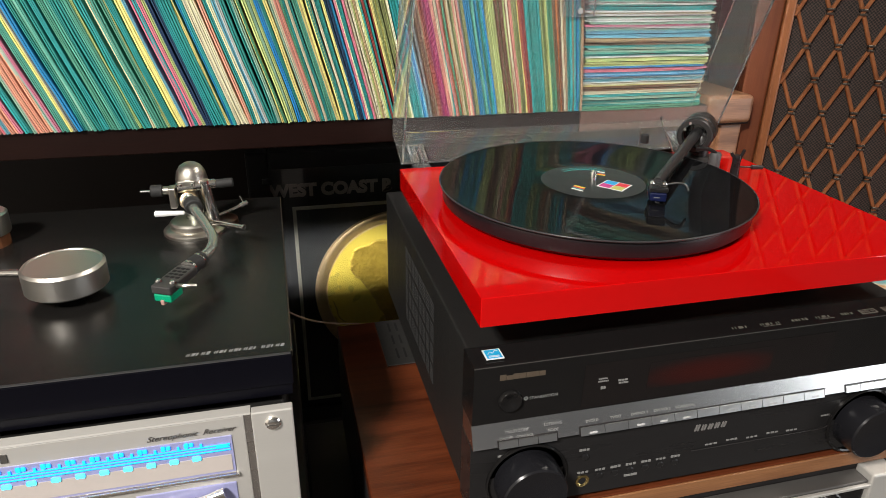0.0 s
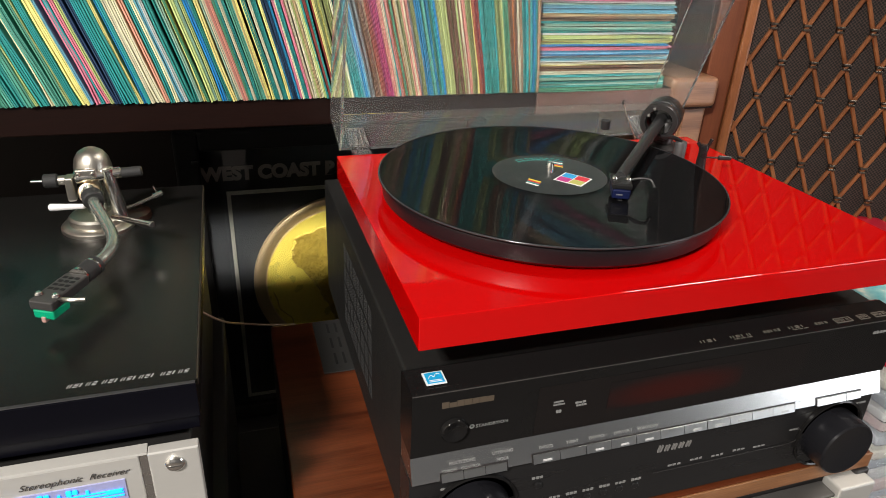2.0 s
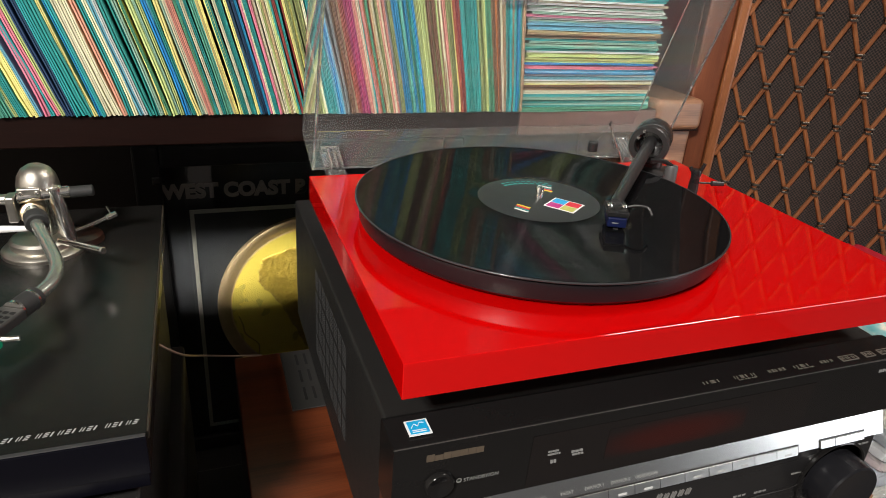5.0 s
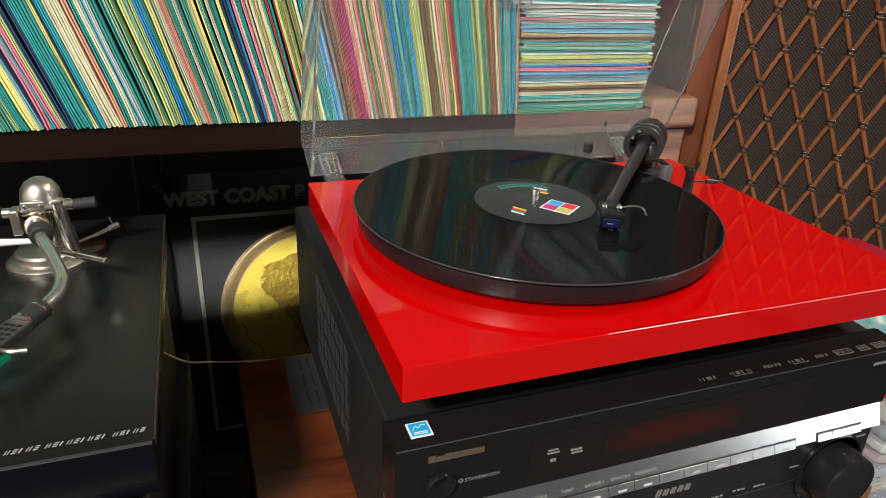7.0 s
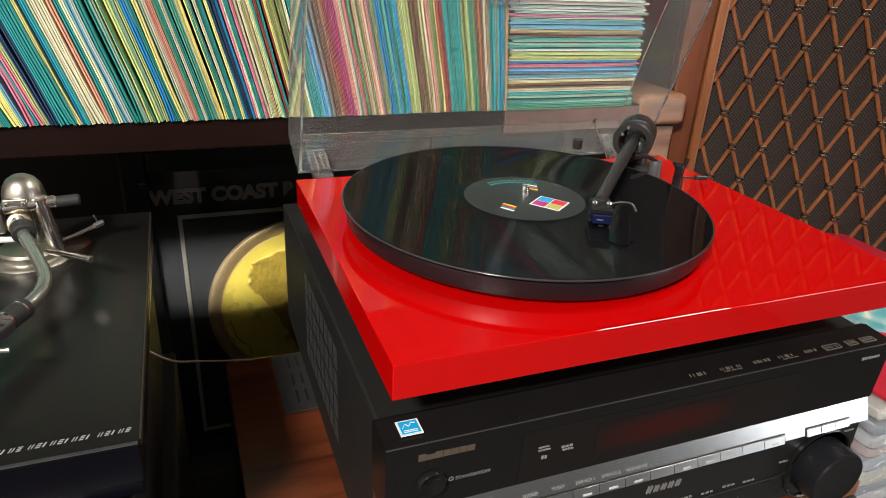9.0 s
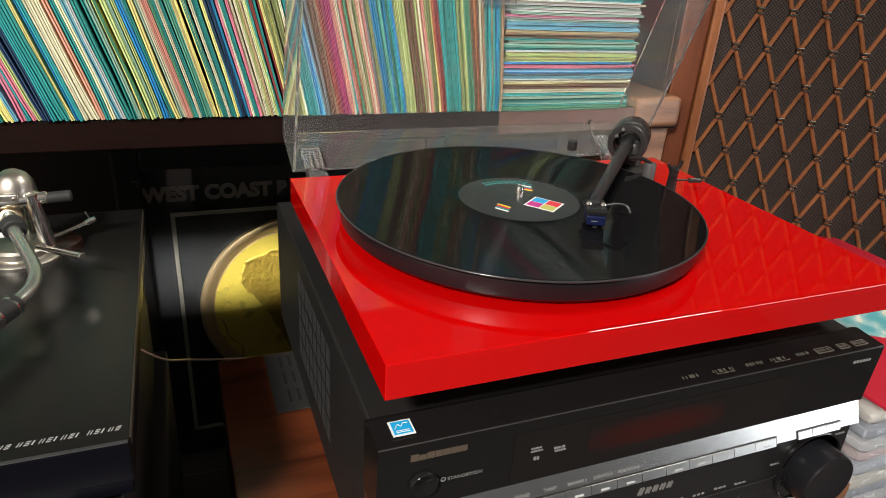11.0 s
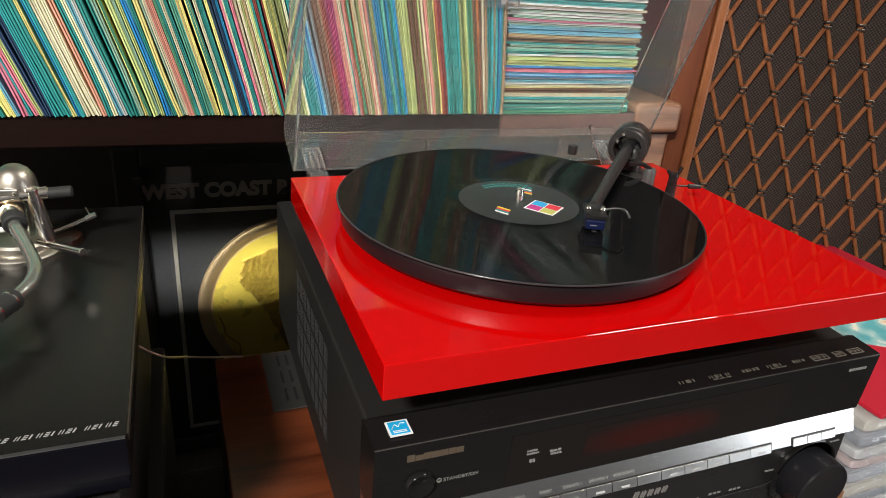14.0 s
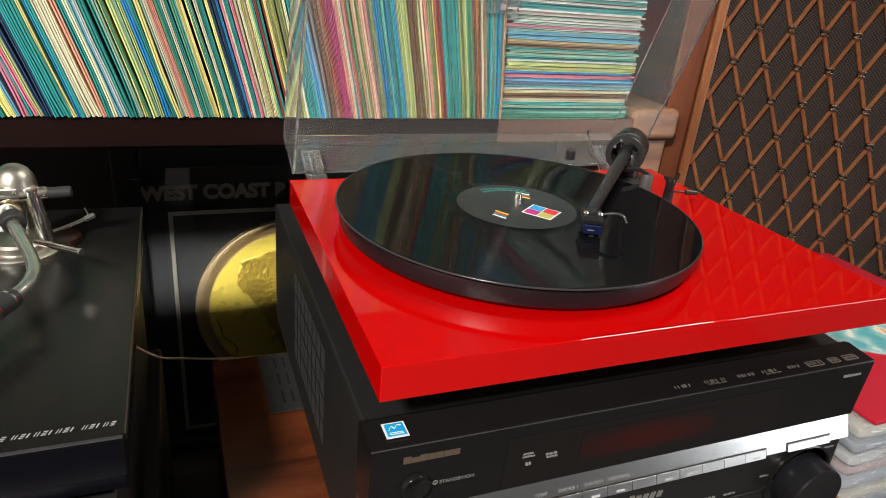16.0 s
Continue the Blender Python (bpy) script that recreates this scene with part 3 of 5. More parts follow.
lettering("title_words", "WEST COAST B", pose(-0.151, FY - 0.001, 0.8455, 90), 0.0292, M_FAINT, plaque, 0, 0.0008).data.offset = 0.0016
M_EDGECLIP = mat("dark_clip", (0.12, 0.12, 0.12), 0.2, 0.8, 60, 0.2)
part("corner_clip", box(-0.162, -0.150, FY - 0.016, FY - 0.0122, 0.872, 0.884, 0.002), M_EDGECLIP, plaque, "small dark metal corner clip")
glass = part("glass_pane", box(-0.152, 0.272, FY - 0.009, FY - 0.0075, 0.41, 0.90), clear("picture_glass", (0.98, 0.99, 0.98), 0.0, 1.42), plaque)
glass.visible_shadow = False


# ---- speaker with a lattice grille ----
SP, SPY = Vector((0.714, 0.343, 0.0)), -28.0
speaker = thing("floor_speaker", (0.526, 0.443, 0.0), "large walnut floor speaker with a wooden lattice grille", "speaker")
speaker.rotation_euler = (0, 0, radians(SPY))
SW, SH, SB = 0.62, 1.45, 0.02


def spart(name, bm, material, parent=None, label="", smooth=None):
    """A part given in the speaker's own places: x along its front, y into it."""
    bmesh.ops.translate(bm, verts=bm.verts, vec=base_of(parent or speaker))
    return part(name, bm, material, parent or speaker, label, smooth)


spart("cabinet_body", box(0.0, SW, 0.03, 0.36, SB, SH, 0.003), M_CAB)
spart("front_post", box(0.0, 0.034, -0.004, 0.03, SB, SH, 0.003), M_CAB)
spart("front_post", box(SW - 0.034, SW, -0.004, 0.03, SB, SH, 0.003), M_CAB)
spart("front_rail", box(0.034, SW - 0.034, -0.003, 0.03, SH - 0.05, SH, 0.003), M_CAB)
spart("front_rail", box(0.034, SW - 0.034, -0.003, 0.03, SB, SB + 0.08, 0.003), M_CAB)
for xx in (0.0345, SW - 0.0475):
    spart("grille_moulding", box(xx, xx + 0.013, -0.009, 0.02, SB + 0.0805, SH - 0.0505, 0.003), M_LATH)
M_CLOTH = bpy.data.materials.new("grille_mesh")
M_CLOTH.use_nodes = True
nt = M_CLOTH.node_tree
tc = nt.nodes.new("ShaderNodeTexCoord")
mp = nt.nodes.new("ShaderNodeMapping")
mp.inputs["Rotation"].default_value = (0, radians(45), 0)
mp.inputs["Scale"].default_value = (310, 310, 310)
vo = nt.nodes.new("ShaderNodeTexVoronoi")
vo.inputs["Randomness"].default_value = 0.12
vo.inputs["Scale"].default_value = 1
rp = nt.nodes.new("ShaderNodeValToRGB")
rp.color_ramp.elements[0].position, rp.color_ramp.elements[1].position = 0.36, 0.56
rp.color_ramp.elements[0].color = (0.004, 0.003, 0.0025, 1)
rp.color_ramp.elements[1].color = (0.058, 0.037, 0.029, 1)
nt.links.new(tc.outputs["Object"], mp.inputs[0])
nt.links.new(mp.outputs[0], vo.inputs[0])
nt.links.new(vo.outputs["Distance"], rp.inputs[0])
nt.links.new(rp.outputs[0], nt.nodes["Principled BSDF"].inputs["Base Color"])
nt.nodes["Principled BSDF"].inputs["Roughness"].default_value = 0.8
spart("grille_cloth", box(0.0478, SW - 0.0478, 0.004, 0.02, SB + 0.081, SH - 0.051), M_CLOTH, None, "dark brown woven speaker mesh")
# lattice: two families of rods through nodes 42 mm apart in rows 48 mm apart
OX = (SP - Vector((0.526, 0.443, 0))).length + 0.0
PX, PZ = 0.0402, 0.0453
X0, X1, Z0, Z1 = 0.048, SW - 0.048, SB + 0.081, SH - 0.051
NX, NZ = OX - 0.0009, 0.886


def lattice_rod(name, a, b, w, d, y):
    """A slim rectangular rod in the grille's plane."""
    va = Vector((b[0] - a[0], 0, b[1] - a[1]))
    L = va.length
    bm = box(-w / 2, w / 2, -d / 2, d / 2, -L / 2, L / 2, w * 0.22, seg=1)
    q = Vector((0, 0, 1)).rotation_difference(va.normalized()).to_matrix()
    bmesh.ops.rotate(bm, verts=bm.verts, cent=(0, 0, 0), matrix=q)
    bmesh.ops.translate(bm, verts=bm.verts, vec=((a[0] + b[0]) / 2, y, (a[1] + b[1]) / 2))
    return spart(name, bm, M_LATH)


slope = PZ / (PX / 2)
for s in (1, -1):
    for k in range(-60, 60):
        ax = NX + k * PX
        pts = []
        for zz in (Z0, Z1):
            pts.append((ax + s * (zz - NZ) / slope, zz))
        (xa, za), (xb, zb) = pts
        def cut(px):
            return za + (px - xa) * (zb - za) / (xb - xa)
        lo_, hi_ = (X0, X1)
        if max(xa, xb) <= lo_ or min(xa, xb) >= hi_:
            continue
        P_, Q_ = (xa, za), (xb, zb)
        if P_[0] < lo_: P_ = (lo_, cut(lo_))
        if P_[0] > hi_: P_ = (hi_, cut(hi_))
        if Q_[0] < lo_: Q_ = (lo_, cut(lo_))
        if Q_[0] > hi_: Q_ = (hi_, cut(hi_))
        if abs(P_[1] - Q_[1]) < 0.02:
            continue
        lattice_rod("lattice_rod", P_, Q_, 0.0052, 0.005, -0.002 if s > 0 else 0.0005)
M_TIE = mat("dark_metal_tie", (0.10, 0.085, 0.07), 0.4, 0.8, 80, 0.2)
tie = None
for j in range(-4, 11):
    for i in range(-16, 16):
        nx, nz = NX + i * PX + (PX / 2 if j % 2 else 0), NZ + j * PZ
        if not (X0 + 0.005 < nx < X1 - 0.005):
            continue
        if tie is None:
            bm = box(-0.0047, 0.0047, -0.0066, 0.002, -0.0042, -0.0014, 0.0006, seg=1)
            box(-0.0047, 0.0047, -0.0066, 0.002, 0.0014, 0.0042, 0.0006, bm, seg=1)
            bmesh.ops.translate(bm, verts=bm.verts, vec=base_of(speaker))
            tie = part("lattice_tie", bm, M_TIE, speaker)
            tie.location = (nx, 0, nz)
        else:
            o = tie.copy()
            scene.collection.objects.link(o)
            o.location = (nx, 0, nz)


# ---- black stereo receiver with the red turntable on it ----
RW = 0.416
rec = thing("home_theater_receiver", (0.208, 0.2, 0.789), "black home theater receiver with a silver button strip", "receiver")
part("chassis", box(-0.001, RW - 0.003, 0.024, 0.41, 0.797, 0.940, 0.002), M_STEEL_BLACK, rec, "black sheet steel cover")
front_top = [(0.030, 0.9405), (0.026, 0.9425), (0.001, 0.9410), (0.0, 0.9395), (0.0015, 0.887), (0.030, 0.887)]
part("upper_fascia", extruded(front_top, -0.003, RW), M_GLOSS, rec, "glossy black upper fascia")
part("silver_strip", extruded([(0.005, 0.8865), (-0.003, 0.866), (0.028, 0.866), (0.028, 0.8865)], -0.0025, RW + 0.001), M_SILVER, rec, "brushed silver button strip")
part("lower_fascia", extruded([(0.002, 0.8655), (0.0, 0.797), (0.028, 0.797), (0.028, 0.8655)], -0.003, RW), M_FASCIA, rec, "black lower fascia")
for fx, fy in ((0.03, 0.05), (0.385, 0.05), (0.03, 0.36), (0.385, 0.36)):
    part("foot", turned([(0.02, 0), (0.022, 0.006), (0.02, 0.0085)], (fx, fy, 0.789), seg=24), M_RUBBER, rec)


def front_y(z):
    """The lower fascia's and strip's outer face at a height."""
    if z > 0.8865:
        return 0.0015 - 0.0015 * (z - 0.887) / 0.0525
    if z > 0.866:
        return -0.003 + 0.008 * (z - 0.866) / 0.0205
    return 0.002 * (z - 0.797) / 0.0685


def bars(name, x, z, w, h, n, material, parent, gap=0.35, y=None, seed=1, tall=1.0):
    """Unreadable small print: one row of short flat bars."""
    r = random.Random(seed)
    bm = bmesh.new()
    step = w / n
    for k in range(n):
        a = x + k * step
        hh = h * r.uniform(0.75, 1.0)
        fy = front_y(z) if y is None else y
        box(a, a + step * (1 - gap * r.uniform(0.6, 1.2)), fy - 0.0006, fy + 0.0004, z, z + hh, 0, bm)
    return part(name, bm, material, parent)


M_WINDOW = mat("display_window", (0.009, 0.0075, 0.0075), 0.1, 0, 20, 0.4, 0, 900, spec=0.36)
# the display's soft red glow, put into the base colour and fading outwards
M_REDGLOW = mat("red_glow_tint", (0.009, 0.0075, 0.0075), 0.1, 0, 20, 0.4, spec=0.36)
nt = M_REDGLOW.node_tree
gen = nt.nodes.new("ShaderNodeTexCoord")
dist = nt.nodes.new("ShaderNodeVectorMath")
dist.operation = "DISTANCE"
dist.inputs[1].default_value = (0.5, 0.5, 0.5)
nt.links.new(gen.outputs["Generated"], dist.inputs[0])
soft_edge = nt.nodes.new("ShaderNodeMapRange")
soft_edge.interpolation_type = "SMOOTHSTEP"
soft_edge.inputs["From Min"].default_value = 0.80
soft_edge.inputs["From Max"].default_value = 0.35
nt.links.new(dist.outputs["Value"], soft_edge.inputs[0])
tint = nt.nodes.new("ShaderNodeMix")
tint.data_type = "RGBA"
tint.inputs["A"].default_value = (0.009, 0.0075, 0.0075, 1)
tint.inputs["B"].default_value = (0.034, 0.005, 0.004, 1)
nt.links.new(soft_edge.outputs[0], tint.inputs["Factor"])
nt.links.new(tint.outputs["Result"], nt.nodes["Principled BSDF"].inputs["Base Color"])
part("display_window", extruded([(-0.0001, 0.931), (0.0011, 0.8885), (0.004, 0.8885), (0.004, 0.931)], 0.088, 0.322), M_WINDOW, rec, "smoked display window")
part("display_filter", extruded([(-0.0001, 0.925), (0.0006, 0.899), (0.003, 0.899), (0.003, 0.925)], 0.145, 0.262), M_REDGLOW, rec, "display area with a soft red glow put into its colour")
sticker = part("sticker", box(0.0085, 0.0228, 0.0070, 0.0205, 0.9425, 0.9431), M_WHITE, rec, "white and blue square sticker")
M_BLUE = mat("sticker_blue", (0.01, 0.38, 0.75), 0.4, 0, 60, 0.05)
part("blue_field", box(0.0098, 0.0215, 0.0082, 0.0193, 0.9430, 0.9434), M_BLUE, sticker)
for py in (0.0092, 0.0106):
    part("print_line", box(0.0112, 0.0200, py, py + 0.0006, 0.9433, 0.9436), M_WHITE, sticker)
part("print_line", tube([(0.0112, 0.0130, 0.9434), (0.0138, 0.0165, 0.9434), (0.0155, 0.0145, 0.9434), (0.0175, 0.0172, 0.9434), (0.0202, 0.0168, 0.9434)], 0.0003, 6), M_WHITE, sticker)
bars("badge", 0.0175, 0.9275, 0.037, 0.0050, 7, M_GOLDINK, rec, 0.05, seed=2)
part("power_button", turned([(0.0098, -0.002), (0.0098, 0.002), (0.0086, 0.0035), (0.0055, 0.0028), (0.003, 0.0015), (0, 0.0012)], (0.027, 0.001, 0.9075), (0, -1, 0), 40), M_GLOSS, rec, "round glossy power button", 40)
lettering("standby_words", "STANDBY/ON", pose(0.0425, -0.0003, 0.9064, 90), 0.0038, M_GREYINK, rec)
part("standby_mark", turned([(0.0016, 0), (0.0019, 0.0003), (0.0012, 0.0003), (0.0012, 0)], (0.0398, 0.0002, 0.9078), (0, -1, 0), 20), M_GREYINK, rec)
for bx, bz, bw, bh, n in ((0.1005, 0.9130, 0.0095, 0.0012, 6), (0.1005, 0.9155, 0.0080, 0.0012, 5), (0.1035, 0.9060, 0.0045, 0.0024, 2), (0.118, 0.9115, 0.0090, 0.0016, 3), (0.119, 0.9090, 0.0085, 0.0012, 4)):
    bars("print", bx, bz, bw, bh, n, M_GREYINK, rec, 0.3, y=0.0003, seed=int(bx * 1000))
# buttons let into the strip's lower edge
def on_strip(z0, z1, out, x0, x1):
    """A thin plate lying on the sloping strip, standing out by a little."""
    slope = 0.008 / 0.0205
    ya, yb = -0.003 + slope * (z0 - 0.866), -0.003 + slope * (z1 - 0.866)
    return extruded([(yb - out, z1), (ya - out, z0), (ya + 0.002, z0), (yb + 0.002, z1)], x0, x1)


for first, step, count, low_z, high_z in ((0.0890, 0.02145, 11, 0.8655, 0.8712), (0.3480, 0.0157, 3, 0.8660, 0.8712), (0.0190, 0.0165, 3, 0.8655, 0.8704)):
    part("button_slot", on_strip(low_z - 0.0002, high_z + 0.0011, 0.0003, first - 0.0012, first + step * count + 0.0007), M_BLACK, rec)
    for k in range(count):
        part("strip_button", on_strip(low_z - 0.0006, high_z, 0.0011, first + k * step, first + (k + 1) * step - 0.0006), M_BTN, rec)
        if count > 3 and k % 4 != 1:
            part("button_mark", on_strip(low_z + 0.0006, low_z + 0.0020, 0.0013, first + (k + 0.35) * step, first + (k + 0.68) * step), M_TICK, rec)
M_STRIPINK = mat("pale_strip_ink", (0.27, 0.27, 0.265), 0.5, 0, 60, 0.05)
lettering("zone_words", "MULTI ZONE", pose(0.0245, -0.0005, 0.8765, 70), 0.0034, M_STRIPINK, rec)
lettering("zone_words", "ON/OFF   CONTROL", pose(0.0195, -0.0020, 0.8718, 70), 0.0031, M_STRIPINK, rec)
lettering("mode_words", "LISTENING", pose(0.0570, -0.0002, 0.8780, 70), 0.0033, M_STRIPINK, rec)
lettering("mode_words", "MODE", pose(0.0600, -0.0020, 0.8732, 70), 0.0033, M_STRIPINK, rec)
for lx, words in ((0.0935, "DVD/LD"), (0.1155, "TV/SAT"), (0.1345, "DVR/VCR 1"), (0.1555, "DVR/VCR 2"), (0.1755, "VIDEO/GAME")):
    lettering("input_words", words, pose(lx, -0.0004, 0.8748, 70), 0.0032, M_STRIPINK, rec)
# series badge as plain slanted shapes
bm = bmesh.new()
for k in range(5):
    sx, tall = 0.2000 + k * 0.0066, 0.0063 if k == 0 else 0.0053
    for u0, u1 in ((0.0, 0.0008), (0.0022, 0.0034)):
        own = box(sx + u0, sx + u1, 0.0001, 0.002, 0.8455, 0.8455 + tall)
        for v in own.verts:
            v.co.x += (v.co.z - 0.8455) * 0.25
        merge(bm, own)
part("series_badge", bm, mat("silver_badge", (0.30, 0.29, 0.28), 0.4, 0.5, 60, 0.05), rec, "small dull silver series badge")


def big_knob(x, z, r, depth, name, label, ring):
    """A deep round knob with a flat spun face, in a shallow round recess of the fascia."""
    k = part(name, turned([(r, 0.002), (r, -0.002), (r * 0.99, -depth * 0.6), (r * 0.97, -depth * 0.93), (r * 0.93, -depth), (r * 0.90, -depth * 0.985), (0, -depth * 0.975)], (x, 0.0, z), (0, 1, 0), 72), M_KNOB, rec, label, 30)
    part("recess_ring", turned([(ring, 0.001), (ring, -0.0014), (ring * 0.965, -0.0020), (ring * 0.93, -0.0012), (ring * 0.92, 0.001)], (x, 0.0, z), (0, 1, 0), 64), M_GLOSS, k, "", 30)
    return k


big_knob(0.3775, 0.8265, 0.0272, 0.022, "volume_knob", "large glossy black volume knob", 0.0355)
big_knob(0.046, 0.826, 0.0285, 0.023, "input_knob", "large glossy black selector knob", 0.0355)
part("headphone_socket", turned([(0.0062, 0), (0.0062, 0.0012), (0.0045, 0.0016), (0.003, 0.0002), (0, 0)], (0.0975, 0.001, 0.812), (0, -1, 0), 28), mat("brass_socket", (0.6, 0.47, 0.2), 0.25, 1, 60, 0.1), rec, "small brass headphone socket", 40)
for k in range(7):
    part("small_button", turned([(0.0032, 0), (0.0032, 0.0014), (0.0025, 0.0018), (0, 0.0018)], (0.0975 if k == 0 else 0.113 + (k - 1) * 0.0145, 0.001, 0.838 if k == 0 else 0.815), (0, -1, 0), 20), M_FASCIA, rec)
    bars("print", 0.092 if k == 0 else 0.1085 + (k - 1) * 0.0145, 0.844 if k == 0 else 0.8205, 0.010, 0.0022, 3, M_GREYINK, rec, 0.3, seed=k + 50)
bars("print", 0.092, 0.8205, 0.011, 0.002, 3, M_GREYINK, rec, 0.3, seed=77)
bars("print", 0.137, 0.8085, 0.013, 0.0022, 2, M_GREYINK, rec, 0.1, seed=78)
bars("print", 0.020, 0.852, 0.016, 0.002, 4, M_GREYINK, rec, 0.3, seed=79)
for k in range(5):
    bars("print", 0.214 + k * 0.021, 0.8275 + (0.001 if k % 2 else 0), 0.013, 0.0017, 3, M_GREYINK, rec, 0.4, seed=k + 90)
bars("print", 0.333, 0.838, 0.010, 0.0017, 3, M_GREYINK, rec, 0.3, seed=99)
bars("print", 0.400, 0.853, 0.012, 0.0017, 3, M_GREYINK, rec, 0.3, seed=98)
part("flap_line", tube([(0.20, -0.0002, 0.8245), (0.30, -0.0002, 0.8245), (0.335, -0.0002, 0.8245), (0.3435, -0.0002, 0.829), (0.3435, -0.0002, 0.838), (0.338, -0.0002, 0.8415)], 0.0004, 6), M_BLACK, rec)
# logos on the top edge, drawn as plain shapes
M_LOGO = mat("faint_logo_ink", (0.17, 0.145, 0.12), 0.5, 0.2, 60, 0.1)
for k, (bx, bw) in enumerate(((0.222, 0.020), (0.249, 0.022), (0.280, 0.018), (0.304, 0.020), (0.330, 0.014), (0.350, 0.018), (0.374, 0.011), (0.390, 0.015))):
    bm = bmesh.new()
    if k in (5, 6, 7):
        for u0, u1, v0, v1 in ((0, bw * 0.9, 0.0052, 0.0056), (0, bw * 0.9, 0.0108, 0.0112), (0, 0.0004, 0.0056, 0.0108), (bw * 0.9 - 0.0004, bw * 0.9, 0.0056, 0.0108)):
            box(bx + u0, bx + u1, v0, v1, 0.9412, 0.9421, 0, bm)
        strokes(4, bx + 0.0015, 0.0068, 0.9421, (bw * 0.9 - 0.003) / 4, 0.0028, 0, 0.0004, bm)
    else:
        strokes(3 + k % 3, bx, 0.0070, 0.9421, bw * 0.92 / (3 + k % 3), 0.0030, 0.15, 0.0006, bm)
        if k in (1, 3):
            strokes(9, bx + 0.002, 0.0052, 0.9419, bw * 0.8 / 9, 0.0010, 0, 0.0003, bm)
    part("logo_print", bm, M_LOGO, rec)
# glint along the front edge, drawn as a thin paler strip
part("edge_line", box(-0.003, RW, -0.0002, 0.0008, 0.9401, 0.9407, 0.0002, seg=1), mat("edge_glint", (0.055, 0.05, 0.047), 0.4, 0.2, 70, 0.5), rec, "thin paler strip standing in for the front edge's glint")
bars("print", 0.386, 0.929, 0.020, 0.0025, 6, M_GREYINK, rec, 0.3, seed=101)
# side vent: rows of small slots in square fields
bm = bmesh.new()
for i in range(40):
    for j in range(24):
        if i % 5 == 4 or j % 6 == 5:
            continue
        y0, z0 = 0.140 + i * 0.0036, 0.830 + j * 0.0040
        box(-0.0014, -0.0008, y0, y0 + 0.0019, z0, z0 + 0.0020, 0, bm)
tagged(part("side_vent", bm, mat("vent_edge", (0.055, 0.055, 0.055), 0.5, 0.3, 80, 0.2), rec), kind="stuff")


# ---- red turntable ----
TT = thing("red_turntable", (0.208, 0.158, 0.943), "glossy red belt-drive turntable standing on the black receiver", "turntable")
part("plinth", box(0, 0.415, 0, 0.3145, 0.9760, 1.0, 0.0006), M_RED, TT, "glossy red lacquered plinth")
for fx, fy in ((0.075, 0.085), (0.345, 0.085), (0.075, 0.26), (0.345, 0.26)):
    part("foot", turned([(0.016, 0), (0.022, 0.004), (0.024, 0.012), (0.024, 0.028), (0.012, 0.0333)], (fx, fy, 0.943), seg=32), M_RUBBER, TT, "", 40)
CX, CY = 0.166, 0.173
part("platter", turned([(0.1405, 0), (0.1445, 0.0008), (0.1472, 0.0035), (0.1478, 0.0135), (0.1475, 0.0156), (0, 0.0156)], (CX, CY, 1.0018), seg=128), M_PLATTER, TT, "black platter with a thick rim", 35)
part("mat", turned([(0.147, 0), (0.147, 0.0015), (0, 0.0015)], (CX, CY, 1.0176), seg=96), M_RUBBER, TT)
part("bearing", rod((CX, CY, 1.0), (CX, CY, 1.0018), 0.03), M_RUBBER, TT)
part("spindle", turned([(0.0036, 0), (0.0036, 0.0085), (0.0028, 0.0105), (0, 0.011)], (CX, CY, 1.0205), seg=24), M_CHROME, TT, "polished centre spindle", 40)
lp = thing("vinyl_record", (CX, CY, 1.0192), "black twelve-inch vinyl record on the platter", "record")
part("disc", turned([(0.1490, 0), (0.1505, 0.0004), (0.1505, 0.0011), (0.1497, 0.0016), (0.1482, 0.0013), (0.0605, 0.0012), (0.052, 0.0010), (0.051, 0.0012)], (CX, CY, 1.0192), seg=160), M_VINYL, lp, "grooved black vinyl", 60)
# edge bead in a lighter grey that helps out the rim's highlight
part("edge_bead", turned([(0.1494, 0.0016), (0.1500, 0.0019), (0.1507, 0.0014), (0.1508, 0.0008), (0.1503, 0.0003), (0.1496, 0.0004), (0.1494, 0.0016)], (CX, CY, 1.0192), seg=160), mat("vinyl_edge_glint", (0.035, 0.035, 0.037), 0.16, 0, 60, 0.1, spec=0.4), lp, "raised record edge, lighter than the vinyl for its highlight", 60)
lab = part("label", turned([(0.0505, 0), (0.0505, 0.0013), (0.049, 0.0015), (0.015, 0.0014), (0.0145, 0.0015), (0.0037, 0.0015)], (CX, CY, 1.0192), seg=96), M_LABEL, lp, "dark grey paper label with small coloured squares", 60)
LZ = 1.02085


def on_label(name, u0, u1, v0, v1, material, ang):
    """A printed patch on the label; u runs across it, v outwards, turned by ang."""
    return part(name, spun(box(CX + u0, CX + u1, CY + v0, CY + v1, LZ - 0.0003, LZ), ang, (CX, CY, LZ)), material, lab)


INKS = {n: mat("ink_" + n, c, 0.5, 0, 60, 0.05) for n, c in (("white", (0.8, 0.8, 0.78)), ("blue", (0.02, 0.35, 0.7)), ("red", (0.65, 0.03, 0.05)), ("magenta", (0.5, 0.03, 0.22)), ("olive", (0.5, 0.5, 0.12)), ("yellow", (0.8, 0.6, 0.05)), ("teal", (0.03, 0.25, 0.24)))}
on_label("print_square", -0.012, 0.012, -0.036, -0.010, INKS["white"], 38)
LZ += 0.00025
on_label("print_square", -0.0105, -0.0005, -0.0225, -0.0115, INKS["magenta"], 38)
on_label("print_square", 0.0005, 0.0105, -0.0225, -0.0115, INKS["blue"], 38)
on_label("print_square", -0.0105, -0.0005, -0.0345, -0.0235, INKS["olive"], 38)
